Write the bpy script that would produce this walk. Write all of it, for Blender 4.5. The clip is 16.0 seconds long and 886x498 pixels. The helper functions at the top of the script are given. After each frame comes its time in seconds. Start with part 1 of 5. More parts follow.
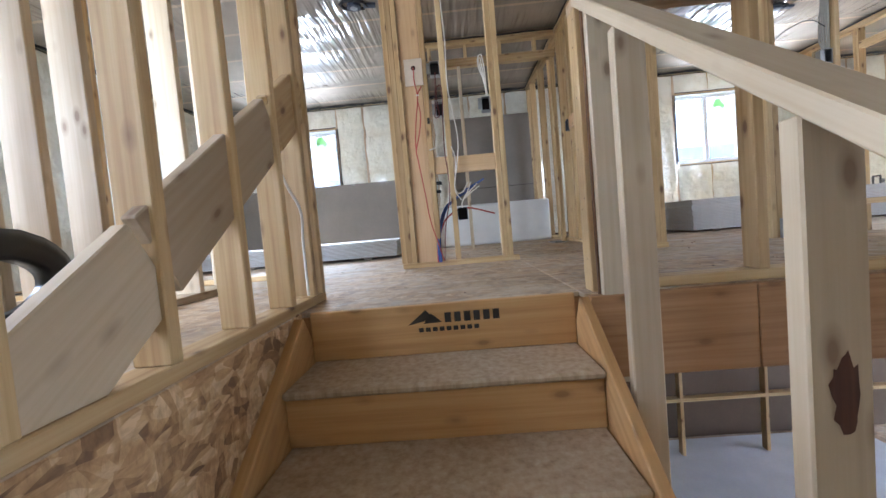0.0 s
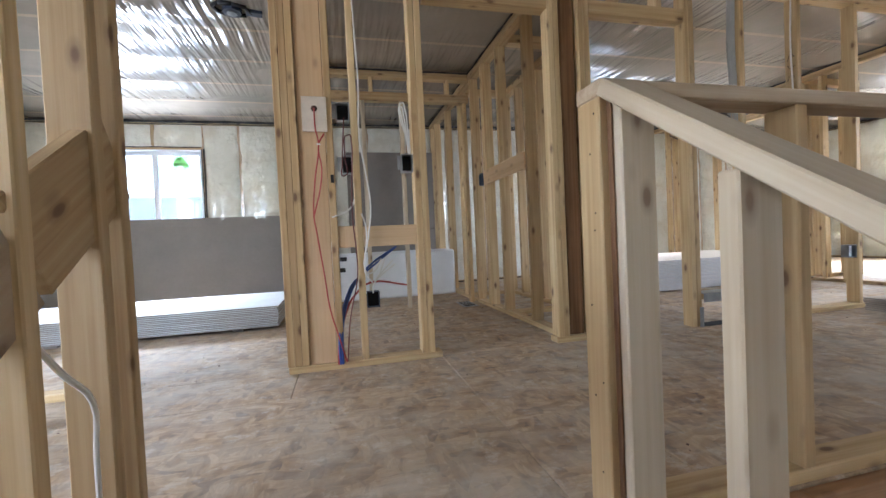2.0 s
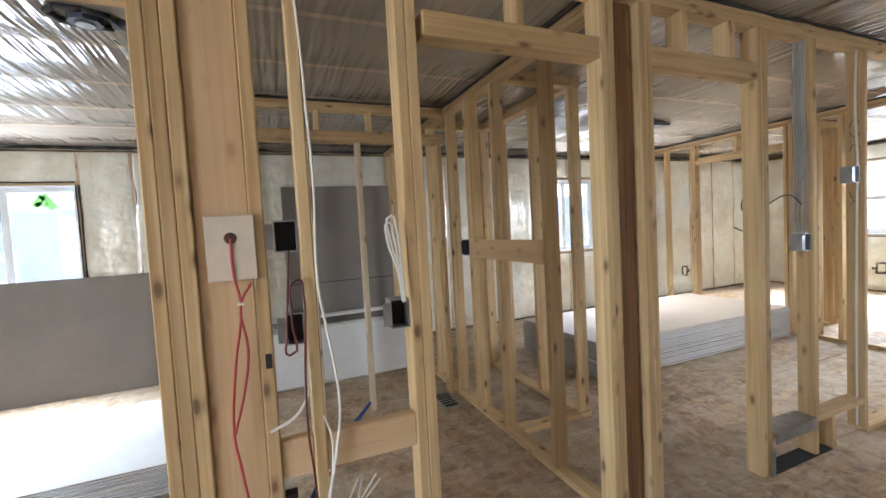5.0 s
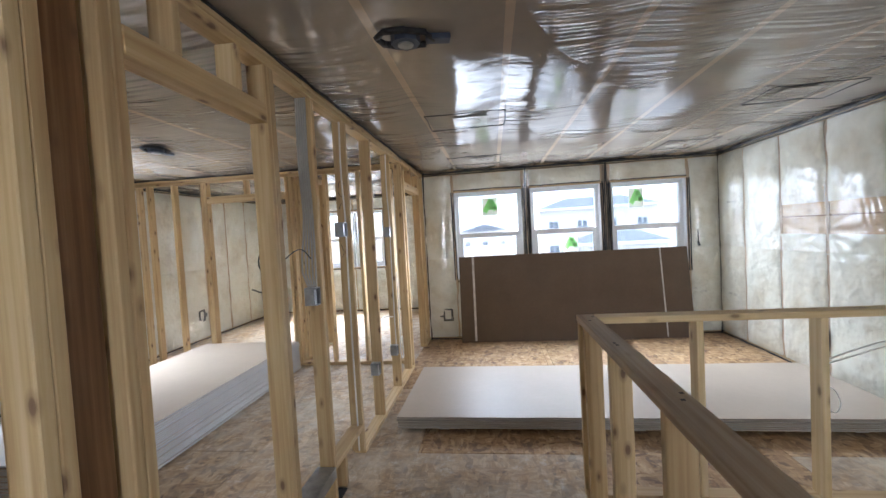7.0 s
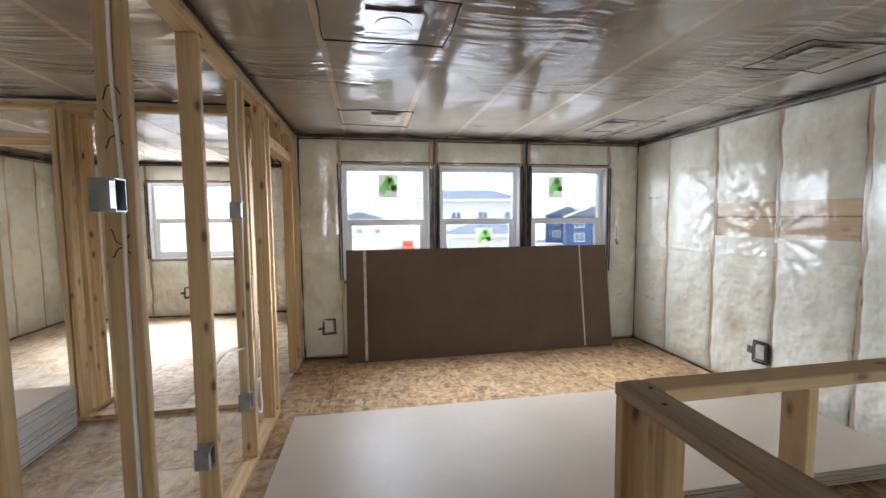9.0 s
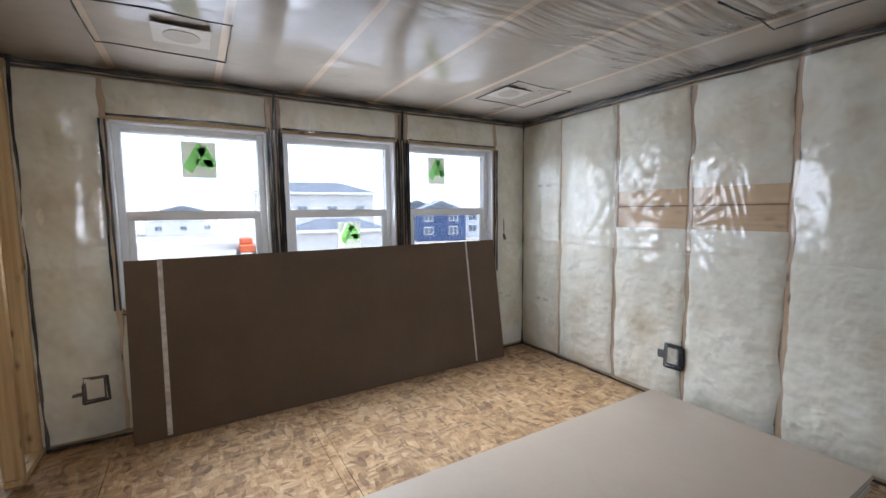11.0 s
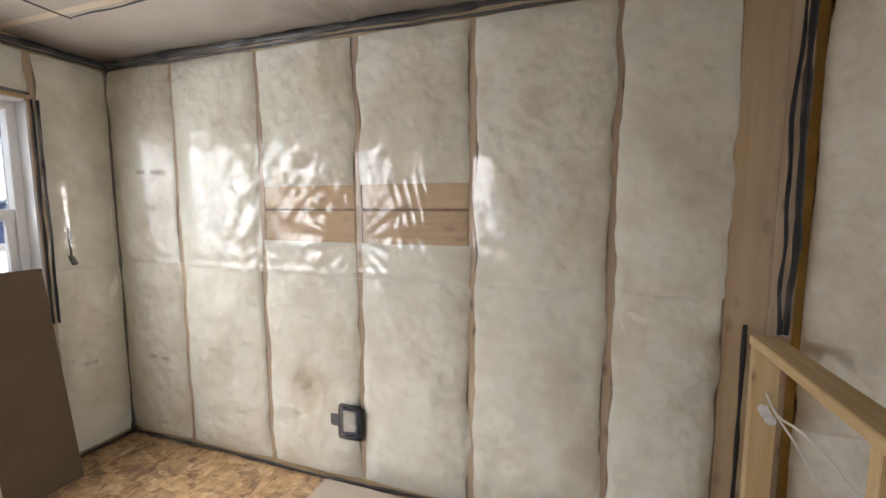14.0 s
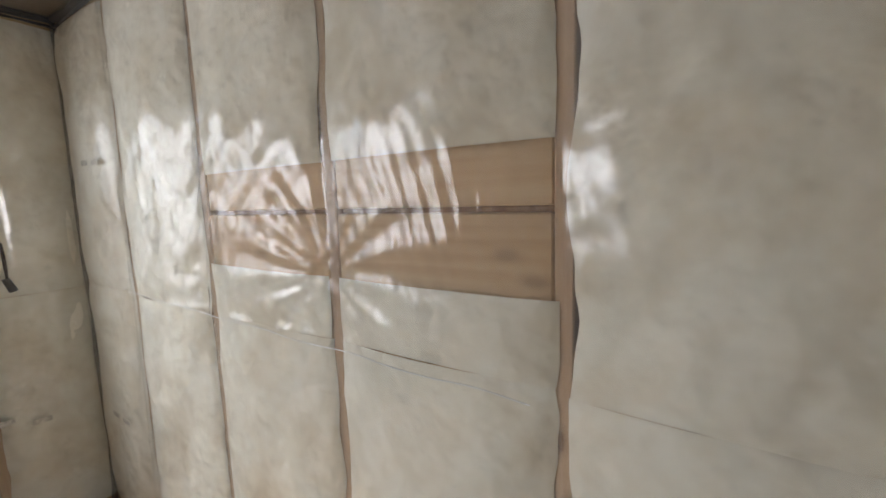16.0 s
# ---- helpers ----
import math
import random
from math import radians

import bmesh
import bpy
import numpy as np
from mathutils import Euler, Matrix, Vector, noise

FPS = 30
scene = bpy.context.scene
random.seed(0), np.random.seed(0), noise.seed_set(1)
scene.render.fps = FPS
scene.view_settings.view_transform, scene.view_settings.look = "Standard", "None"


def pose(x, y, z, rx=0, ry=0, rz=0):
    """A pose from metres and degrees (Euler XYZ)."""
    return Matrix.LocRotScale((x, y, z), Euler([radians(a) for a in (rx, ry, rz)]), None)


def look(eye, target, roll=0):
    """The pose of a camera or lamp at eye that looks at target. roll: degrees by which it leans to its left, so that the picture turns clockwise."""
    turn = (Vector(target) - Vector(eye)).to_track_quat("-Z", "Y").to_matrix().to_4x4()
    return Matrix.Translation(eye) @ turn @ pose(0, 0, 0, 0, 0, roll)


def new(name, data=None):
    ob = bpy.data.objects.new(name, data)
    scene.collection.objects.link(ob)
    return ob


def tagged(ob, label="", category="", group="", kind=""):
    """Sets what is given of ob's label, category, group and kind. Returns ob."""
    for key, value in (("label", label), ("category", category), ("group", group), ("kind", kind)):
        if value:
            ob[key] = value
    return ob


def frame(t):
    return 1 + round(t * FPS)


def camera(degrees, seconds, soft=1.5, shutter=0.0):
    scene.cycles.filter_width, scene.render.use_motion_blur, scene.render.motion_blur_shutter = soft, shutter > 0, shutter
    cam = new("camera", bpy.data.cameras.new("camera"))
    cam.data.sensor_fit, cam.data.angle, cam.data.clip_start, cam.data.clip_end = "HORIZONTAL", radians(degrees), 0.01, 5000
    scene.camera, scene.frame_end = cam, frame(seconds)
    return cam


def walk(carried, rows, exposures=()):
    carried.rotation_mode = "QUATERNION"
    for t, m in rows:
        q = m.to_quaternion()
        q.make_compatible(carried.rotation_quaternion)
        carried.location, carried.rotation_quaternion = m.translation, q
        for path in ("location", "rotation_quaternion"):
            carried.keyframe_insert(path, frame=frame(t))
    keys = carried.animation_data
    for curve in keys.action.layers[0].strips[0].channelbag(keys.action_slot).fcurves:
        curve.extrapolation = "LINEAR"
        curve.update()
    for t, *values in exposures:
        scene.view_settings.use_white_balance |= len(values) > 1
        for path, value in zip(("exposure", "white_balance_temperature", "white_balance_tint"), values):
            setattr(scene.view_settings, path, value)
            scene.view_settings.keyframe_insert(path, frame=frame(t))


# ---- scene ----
# ---- camera ----
cam = camera(94.0, 16.0)
PATH = [
    (0, (-0.011, -0.123, 0.281), (-0.093, 1.873, 0.178), -5.0),
    (0.5, (-0.016, 0.032, 0.338), (0.204, 2.018, 0.256), -3.6),
    (1, (-0.016, 0.264, 0.502), (0.237, 2.245, 0.392), -3.4),
    (1.5, (-0.087, 0.447, 0.589), (0.28, 2.413, 0.562), -3.5),
    (2, (-0.131, 0.543, 0.699), (0.346, 2.484, 0.649), -2.7),
    (2.5, (-0.064, 0.746, 0.766), (0.397, 2.692, 0.707), -3.3),
    (3, (-0.068, 0.949, 0.899), (0.298, 2.915, 0.863), -3.0),
    (3.2, (-0.091, 1.039, 0.945), (0.365, 2.985, 0.898), -2.6),
    (5.3, (-0.123, 1.667, 1.452), (0.771, 3.453, 1.346), -3.6),
    (5.5, (-0.056, 1.735, 1.436), (1.0, 3.431, 1.355), -3.6),
    (6, (0.125, 1.753, 1.489), (1.683, 3.005, 1.423), -2.6),
    (6.5, (0.276, 1.773, 1.543), (2.152, 2.462, 1.478), -1.6),
    (7, (0.425, 1.919, 1.554), (2.409, 2.161, 1.48), -3.2),
    (7.5, (0.68, 1.967, 1.521), (2.679, 1.956, 1.459), -2.3),
    (8, (1.051, 2.023, 1.544), (3.046, 1.906, 1.463), -0.6),
    (8.2, (1.203, 2.073, 1.541), (3.193, 1.89, 1.461), -0.1),
    (10.3, (2.628, 2.229, 1.547), (4.515, 1.614, 1.306), -2.6),
    (10.5, (2.759, 2.195, 1.542), (4.625, 1.513, 1.311), -2.6),
    (11, (2.931, 2.003, 1.511), (4.637, 0.977, 1.327), -0.7),
    (11.5, (3.158, 2.01, 1.516), (4.404, 0.457, 1.327), -0.3),
    (12, (3.288, 1.901, 1.526), (4.143, 0.103, 1.34), -0.7),
    (12.5, (3.292, 1.621, 1.548), (3.984, -0.247, 1.366), -0.8),
    (13, (3.336, 1.346, 1.549), (3.92, -0.557, 1.349), -1.0),
    (13.5, (3.454, 1.06, 1.552), (3.981, -0.857, 1.336), -0.6),
    (14, (3.503, 0.776, 1.548), (4.138, -1.109, 1.339), -0.1),
    (14.5, (3.509, 0.466, 1.551), (4.141, -1.42, 1.339), 0.8),
    (15, (3.569, 0.141, 1.483), (4.101, -1.785, 1.392), 0.4),
    (15.5, (3.654, -0.153, 1.473), (4.406, -2.004, 1.385), -0.7),
    (16, (3.772, -0.381, 1.552), (4.859, -2.042, 1.31), -1.8),
]
EXPOSURES = ((0.0, 5.8, 5300, 9), (3.0, 5.47, 5450, 9), (5.5, 5.65, 5750, 9), (6.5, 5.35, 5350, 9), (8.0, 5.1, 5850, 9), (11.0, 4.68, 5650, 11), (12.5, 4.95, 6400, 13), (15.0, 4.75, 6450, 13), (16.0, 4.55, 6350, 13))
SKY = 0.07
walk(cam, [(t, look(eye, target, roll)) for t, eye, target, roll in PATH], EXPOSURES)

# ---- world, sun and exposure ----
world = bpy.data.worlds.new("overcast_sky")
scene.world = world
world.use_nodes = True
wn, wl = world.node_tree.nodes, world.node_tree.links
sky = wn.new("ShaderNodeTexSky")
sky.sky_type, sky.sun_disc = "NISHITA", False
sky.sun_elevation, sky.sun_rotation = radians(62), radians(207)
veil = wn.new("ShaderNodeHueSaturation")
veil.inputs["Saturation"].default_value = 0.5
wl.new(sky.outputs["Color"], veil.inputs["Color"])
wl.new(veil.outputs["Color"], wn["Background"].inputs["Color"])
wn["Background"].inputs["Strength"].default_value = SKY
sun_lamp = bpy.data.lights.new("sun", "SUN")
sun_lamp.energy, sun_lamp.angle, sun_lamp.color = 0.6, radians(20), (1.0, 0.96, 0.9)
sun = new("sun", sun_lamp)
sun.matrix_world = look((-6, -12, 26), (0, 0, 0))



def daylight_lamp(at, target, width, height, watts):
    """Added area lamp that stands in for daylight."""
    data = bpy.data.lights.new("daylight_fill", "AREA")
    data.shape, data.size, data.size_y, data.energy, data.color = "RECTANGLE", width, height, watts, (0.97, 0.98, 1.0)
    ob = new("daylight_fill", data)
    ob.matrix_world = look(at, target)
    return ob


# fill lamp added at the unseen west opening to brighten hall and stairs
daylight_lamp((-4.1, 0.9, 1.5), (0, 0.9, 1.2), 1.6, 1.1, 3.2)
# fill lamp added in the storey below, whose walls have no opening
daylight_lamp((8.8, 2.5, -1.6), (3, 3.5, -2.4), 4.0, 1.9, 2.6)


def window_light(x, y, z, width, height, watts, aim, spread):
    """Sky light falling in through a window along aim."""
    ob = daylight_lamp((x, y, z), (x + aim[0], y + aim[1], z + aim[2]), width, height, watts)
    ob.data.spread = radians(spread)
    return ob


# each opening: sky light falling in, and ground light thrown up on the ceiling
for wx, wy, wz, ww, wh, down, up, ax, ay in (
    (6.44, 1.97, 1.5, 0.86, 1.1, 0.55, 0.3, -1, -0.35), (6.44, 0.89, 1.5, 0.86, 1.1, 0.55, 0.3, -1, -0.35),
    (6.44, -0.22, 1.5, 0.86, 1.1, 0.3, 0.25, -1, -0.3), (-2.51, 6.83, 1.51, 1.1, 1.0, 1.6, 0.55, 0.35, -1),
    (4.17, 6.83, 1.52, 1.0, 1.0, 1.1, 0.9, 0, -1), (8.98, 4.86, 1.535, 1.25, 1.1, 2.6, 1.8, -1, 0)):
    window_light(wx, wy, wz, ww, wh, down, (ax, ay, -1.2), 76)
    window_light(wx, wy, wz, ww, wh, up, (ax, ay, 1.2), 76)
# light slanting through the row of windows on to the insulated wall
for wy, watts in ((1.97, 0.27), (0.89, 0.26), (-0.22, 0.12)):
    window_light(6.44, wy, 1.5, 0.86, 1.1, watts, (-1, -1.1, -0.42), 84)
# and through the open framing into the rooms beyond
for wy in (1.97, 0.89):
    window_light(6.44, wy, 1.5, 0.86, 1.1, 0.4, (-1, 1.15, -0.35), 54)

# ---- materials ----


def node_mat(name, rough=0.7, metal=0.0):
    m = bpy.data.materials.new(name)
    m.use_nodes = True
    p = m.node_tree.nodes["Principled BSDF"]
    p.inputs["Roughness"].default_value, p.inputs["Metallic"].default_value = rough, metal
    return m, m.node_tree.nodes, m.node_tree.links, p


def ramp(n, l, fac, stops):
    r = n.new("ShaderNodeValToRGB")
    e = r.color_ramp.elements
    while len(e) < len(stops):
        e.new(0.5)
    for k, (pos, col) in enumerate(stops):
        e[k].position, e[k].color = pos, (*col, 1)
    l.new(fac, r.inputs["Fac"])
    return r.outputs["Color"]


def noise_tex(n, l, vec, scale, detail=4.0, rough=0.55, stretch=None, w=None):
    if stretch:
        mp = n.new("ShaderNodeMapping")
        mp.inputs["Scale"].default_value = stretch
        l.new(vec, mp.inputs["Vector"])
        vec = mp.outputs["Vector"]
    t = n.new("ShaderNodeTexNoise")
    t.inputs["Scale"].default_value, t.inputs["Detail"].default_value, t.inputs["Roughness"].default_value = scale, detail, rough
    if w is not None:
        t.noise_dimensions = "4D"
        l.new(w, t.inputs["W"])
    l.new(vec, t.inputs["Vector"])
    return t.outputs["Fac"]


def blend(n, l, mode, fac, a, b):
    x = n.new("ShaderNodeMix")
    x.data_type, x.blend_type = "RGBA", mode
    for sock, val in ((0, fac), (6, a), (7, b)):
        if isinstance(val, (int, float)):
            x.inputs[sock].default_value = val
        elif isinstance(val, tuple):
            x.inputs[sock].default_value = (*val, 1)
        else:
            l.new(val, x.inputs[sock])
    return x.outputs[2]


def arith(n, l, op, a, b=0.0, clamp=False):
    x = n.new("ShaderNodeMath")
    x.operation, x.use_clamp = op, clamp
    for k, val in enumerate((a, b)):
        if isinstance(val, (int, float)):
            x.inputs[k].default_value = val
        else:
            l.new(val, x.inputs[k])
    return x.outputs[0]


def bump(n, l, p, height, strength=0.3, distance=0.005):
    b = n.new("ShaderNodeBump")
    b.inputs["Strength"].default_value, b.inputs["Distance"].default_value = strength, distance
    l.new(height, b.inputs["Height"])
    l.new(b.outputs["Normal"], p.inputs["Normal"])


def coords(n, kind="Object"):
    return n.new("ShaderNodeTexCoord").outputs[kind]


def wood_mat(name, dark, mid, light, knots=0.75, tone=0.35, rough=0.62):
    m, n, l, p = node_mat(name, rough)
    v = coords(n)
    rnd = n.new("ShaderNodeObjectInfo").outputs["Random"]
    w = arith(n, l, "MULTIPLY", rnd, 37.0)
    rings = noise_tex(n, l, v, 1.0, 5, 0.6, (48, 48, 1.3), w)
    col = ramp(n, l, rings, [(0.25, dark), (0.5, mid), (0.75, light)])
    blot = noise_tex(n, l, v, 2.2, 3, 0.5, (1, 1, 0.6), w)
    col = blend(n, l, "MULTIPLY", 0.6, col, ramp(n, l, blot, [(0.3, (0.74, 0.66, 0.58)), (0.65, (1, 1, 1))]))
    shade = ramp(n, l, rnd, [(0.0, (1 - tone, 1 - 1.15 * tone, 1 - 1.3 * tone)), (0.5, (0.95, 0.92, 0.88)), (1.0, (1.0, 1.0, 1.0))])
    col = blend(n, l, "MULTIPLY", 1.0, col, shade)
    mp = n.new("ShaderNodeMapping")
    mp.inputs["Scale"].default_value = (12, 12, 5.5)
    l.new(v, mp.inputs["Vector"])
    off = n.new("ShaderNodeCombineXYZ")
    l.new(w, off.inputs[2])
    l.new(w, off.inputs[0])
    l.new(off.outputs[0], mp.inputs["Location"])
    vo = n.new("ShaderNodeTexVoronoi")
    vo.inputs["Scale"].default_value = 1.0
    l.new(mp.outputs["Vector"], vo.inputs["Vector"])
    k = ramp(n, l, vo.outputs["Distance"], [(0.0, (1, 1, 1)), (0.1, (0.9, 0.9, 0.9)), (0.15, (0.4, 0.4, 0.4)), (0.26, (0, 0, 0))])
    col = blend(n, l, "MIX", arith(n, l, "MULTIPLY", k, knots), col, (0.13, 0.062, 0.028))
    l.new(col, p.inputs["Base Color"])
    bump(n, l, p, rings, 0.25, 0.002)
    return m


WOOD = wood_mat("spruce_lumber", (0.43, 0.275, 0.12), (0.61, 0.45, 0.23), (0.73, 0.58, 0.345), 0.95, 0.26)
PALE = wood_mat("pale_dusty_lumber", (0.54, 0.45, 0.31), (0.62, 0.535, 0.395), (0.69, 0.61, 0.48))
FRESH = wood_mat("fresh_yellow_spruce", (0.6, 0.43, 0.2), (0.7, 0.54, 0.295), (0.78, 0.63, 0.4), 0.75, 0.12)
# dark brown for waney wood, and for shade painted into two gaps
WANE_GAP = wood_mat("wane_and_gap_brown", (0.12, 0.055, 0.022), (0.26, 0.135, 0.055), (0.42, 0.25, 0.12))
# plain stud wood with its pinkish lit look behind film put into the colour
LIT_STUD = wood_mat("pinkish_lit_stud", (0.5, 0.345, 0.21), (0.63, 0.455, 0.3), (0.72, 0.55, 0.38), 0.8)
BARK = wood_mat("brown_wane_lumber", (0.03, 0.009, 0.005), (0.075, 0.024, 0.012), (0.15, 0.06, 0.03))
STEP = wood_mat("stair_riser_pine", (0.42, 0.235, 0.085), (0.56, 0.34, 0.135), (0.64, 0.42, 0.19), 0.6, 0.18)
LVL = wood_mat("laminated_rim_board", (0.28, 0.14, 0.055), (0.42, 0.235, 0.105), (0.5, 0.3, 0.15), 0.6, 0.15)
TREAD = wood_mat("dusty_worn_tread", (0.3, 0.215, 0.13), (0.46, 0.36, 0.245), (0.56, 0.475, 0.355), 0.2, 0.1, 0.75)
PLY = wood_mat("plywood_backing", (0.56, 0.38, 0.2), (0.66, 0.47, 0.27), (0.7, 0.53, 0.32), 0.4, 0.08)


def osb_mat(name, dust_amt, tone=(1, 1, 1)):
    m, n, l, p = node_mat(name, 0.75)
    v = coords(n)
    rnd = n.new("ShaderNodeObjectInfo").outputs["Random"]
    warp = n.new("ShaderNodeTexNoise")
    warp.inputs["Scale"].default_value = 3.0
    l.new(v, warp.inputs["Vector"])
    vv = n.new("ShaderNodeVectorMath")
    vv.operation = "MULTIPLY_ADD"
    l.new(warp.outputs["Color"], vv.inputs[0])
    vv.inputs[1].default_value = (0.19, 0.19, 0.19)
    l.new(v, vv.inputs[2])
    cells = []
    for sc, rot in (((34, 9, 38), 0.4), ((10, 30, 20), 1.0), ((26, 12, 46), -0.7)):
        mp = n.new("ShaderNodeMapping")
        mp.inputs["Scale"].default_value, mp.inputs["Rotation"].default_value = sc, (0, 0, rot)
        l.new(vv.outputs[0], mp.inputs["Vector"])
        vo = n.new("ShaderNodeTexVoronoi")
        vo.inputs["Scale"].default_value = 1.0
        l.new(mp.outputs["Vector"], vo.inputs["Vector"])
        sep = n.new("ShaderNodeSeparateColor")
        l.new(vo.outputs["Color"], sep.inputs[0])
        cells.append(sep.outputs[0])
    pick = ramp(n, l, noise_tex(n, l, v, 9, 2), [(0.42, (0, 0, 0)), (0.5, (1, 1, 1))])
    f = blend(n, l, "MIX", pick, cells[0], cells[1])
    f = blend(n, l, "MIX", 0.35, f, cells[2])
    col = ramp(n, l, f, [(0.08, (0.17, 0.085, 0.034)), (0.35, (0.4, 0.24, 0.105)), (0.65, (0.57, 0.38, 0.19)), (0.95, (0.74, 0.56, 0.35))])
    fibre = blend(n, l, "MIX", pick, noise_tex(n, l, v, 1.0, 4, 0.7, (70, 14, 60)), noise_tex(n, l, v, 1.0, 4, 0.7, (14, 70, 30)))
    col = blend(n, l, "MULTIPLY", 0.65, col, ramp(n, l, fibre, [(0.32, (0.5, 0.42, 0.35)), (0.6, (1.1, 1.08, 1.05))]))
    big = noise_tex(n, l, v, 0.9, 5, 0.6)
    spots = noise_tex(n, l, v, 5.5, 4, 0.65)
    dust = arith(n, l, "MULTIPLY", ramp(n, l, big, [(0.3, (0.35, 0.35, 0.35)), (0.65, (1, 1, 1))]), dust_amt)
    dust = arith(n, l, "MULTIPLY", dust, ramp(n, l, spots, [(0.3, (0.55, 0.55, 0.55)), (0.6, (1, 1, 1))]))
    col = blend(n, l, "MIX", dust, col, ramp(n, l, spots, [(0.35, (0.42, 0.385, 0.32)), (0.7, (0.6, 0.56, 0.48))]))
    scuff = ramp(n, l, noise_tex(n, l, v, 8, 6, 0.72), [(0.56, (0, 0, 0)), (0.7, (1, 1, 1))])
    col = blend(n, l, "MIX", arith(n, l, "MULTIPLY", scuff, dust_amt * 0.85), col, (0.7, 0.655, 0.57))
    col = blend(n, l, "MULTIPLY", 1.0, col, ramp(n, l, rnd, [(0, (0.86, 0.85, 0.84)), (1, (1, 1, 1))]))
    col = blend(n, l, "MULTIPLY", 1.0, col, tone)
    l.new(col, p.inputs["Base Color"])
    bump(n, l, p, f, 0.35, 0.003)
    return m


OSB = osb_mat("osb_sheathing", 0.12)
OSB_FLOOR = osb_mat("osb_subfloor_swept", 0.25, (0.84, 0.79, 0.7))
OSB_DUSTY = osb_mat("osb_subfloor_dusty", 0.88, (1.0, 0.97, 0.92))


def plain_mat(name, col, rough=0.6, var=0.12, scale=6.0, metal=0.0, bumpy=0.1, dist=0.003):
    m, n, l, p = node_mat(name, rough, metal)
    v = coords(n)
    a = noise_tex(n, l, v, scale, 5, 0.6)
    b = noise_tex(n, l, v, scale * 12, 3, 0.6)
    lo = tuple(c * (1 - var) for c in col)
    hi = tuple(min(1, c * (1 + var)) for c in col)
    c = ramp(n, l, a, [(0.3, lo), (0.7, hi)])
    c = blend(n, l, "MULTIPLY", 0.5, c, ramp(n, l, b, [(0.3, (1 - var,) * 3), (0.6, (1, 1, 1))]))
    l.new(c, p.inputs["Base Color"])
    bump(n, l, p, b, bumpy, dist)
    return m


def layered_mat(name, col, dark):
    """Stacked boards seen edge on: pale cores with darker paper joints."""
    m, n, l, p = node_mat(name, 0.8)
    v = coords(n)
    a = noise_tex(n, l, v, 4, 4, 0.6, (1, 1, 30))
    l.new(ramp(n, l, a, [(0.3, dark), (0.7, col)]), p.inputs["Base Color"])
    bump(n, l, p, a, 0.2, 0.002)
    return m


BOARD = plain_mat("gypsum_face_paper", (0.42, 0.35, 0.275), 0.42, 0.05, 2.0, 0, 0.05)
PLATE = plain_mat("pale_gypsum_square", (0.62, 0.53, 0.42), 0.8, 0.08, 9.0)
BOARD_EDGE = layered_mat("gypsum_board_edge", (0.42, 0.385, 0.34), (0.24, 0.215, 0.185))
BOARD_GREY = plain_mat("white_gypsum_pack", (0.66, 0.68, 0.69), 0.8, 0.08, 3.0)
PACK = plain_mat("blue_grey_pack_edges", (0.43, 0.44, 0.46), 0.8, 0.12, 5.0)
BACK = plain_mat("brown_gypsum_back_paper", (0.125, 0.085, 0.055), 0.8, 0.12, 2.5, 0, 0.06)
GREYBACK = plain_mat("grey_board_back", (0.2, 0.178, 0.152), 0.8, 0.1, 2.0)
TAPE = plain_mat("white_edge_tape", (0.6, 0.56, 0.52), 0.5, 0.35, 18)
SEAL = plain_mat("black_acoustic_sealant", (0.012, 0.011, 0.012), 0.65, 0.3, 30, 0, 0.3)
ABS = plain_mat("black_abs_pipe", (0.012, 0.012, 0.013), 0.35)
VINYL = plain_mat("white_vinyl_frame", (0.78, 0.8, 0.82), 0.35, 0.03, 5)
GALV = plain_mat("galvanised_steel", (0.36, 0.37, 0.38), 0.38, 0.25, 14, 0.85)
# near-black that paints shade in openings; also joint and plastic clips
DARK = plain_mat("black_for_shade_and_clips", (0.015, 0.013, 0.012), 0.9)
CABLE = plain_mat("white_cable_sheath", (0.74, 0.71, 0.65), 0.5, 0.06)
CABLE_DK = plain_mat("grey_black_cable_sheath", (0.05, 0.05, 0.052), 0.5)
PEX_R = plain_mat("red_pex_tube", (0.42, 0.05, 0.04), 0.45)
RED_DK = plain_mat("dark_red_cable_sheath", (0.11, 0.018, 0.014), 0.5)
PEX_B = plain_mat("blue_pex_tube", (0.04, 0.09, 0.33), 0.45)
PLASTIC = plain_mat("dark_blue_box_plastic", (0.03, 0.04, 0.065), 0.45)
WHITE = plain_mat("white_acrylic_tub", (0.72, 0.72, 0.71), 0.3, 0.04)
YELLOW = plain_mat("yellow_kraft_stud_cover", (0.4, 0.23, 0.045), 0.6, 0.25, 5)


def sheer_mat(name, col):
    """Thin printed film on glass that lets light through."""
    m, n, l, p = node_mat(name, 0.5)
    tr, mix = n.new("ShaderNodeBsdfTranslucent"), n.new("ShaderNodeMixShader")
    tr.inputs["Color"].default_value = (*col, 1)
    p.inputs["Base Color"].default_value = (*col, 1)
    mix.inputs[0].default_value = 0.9
    l.new(p.outputs[0], mix.inputs[1])
    l.new(tr.outputs[0], mix.inputs[2])
    l.new(mix.outputs[0], n["Material Output"].inputs["Surface"])
    return m


STICKER = sheer_mat("green_glass_sticker", (0.42, 0.85, 0.3))
STICKER_BG = sheer_mat("pale_green_sticker_ground", (0.88, 0.88, 0.76))
INK = plain_mat("black_ink", (0.03, 0.025, 0.02), 0.7)
PRINT = plain_mat("faint_batt_print", (0.55, 0.53, 0.47), 0.9, 0.3, 60)
GREYINK = plain_mat("grey_print", (0.4, 0.39, 0.36), 0.7)


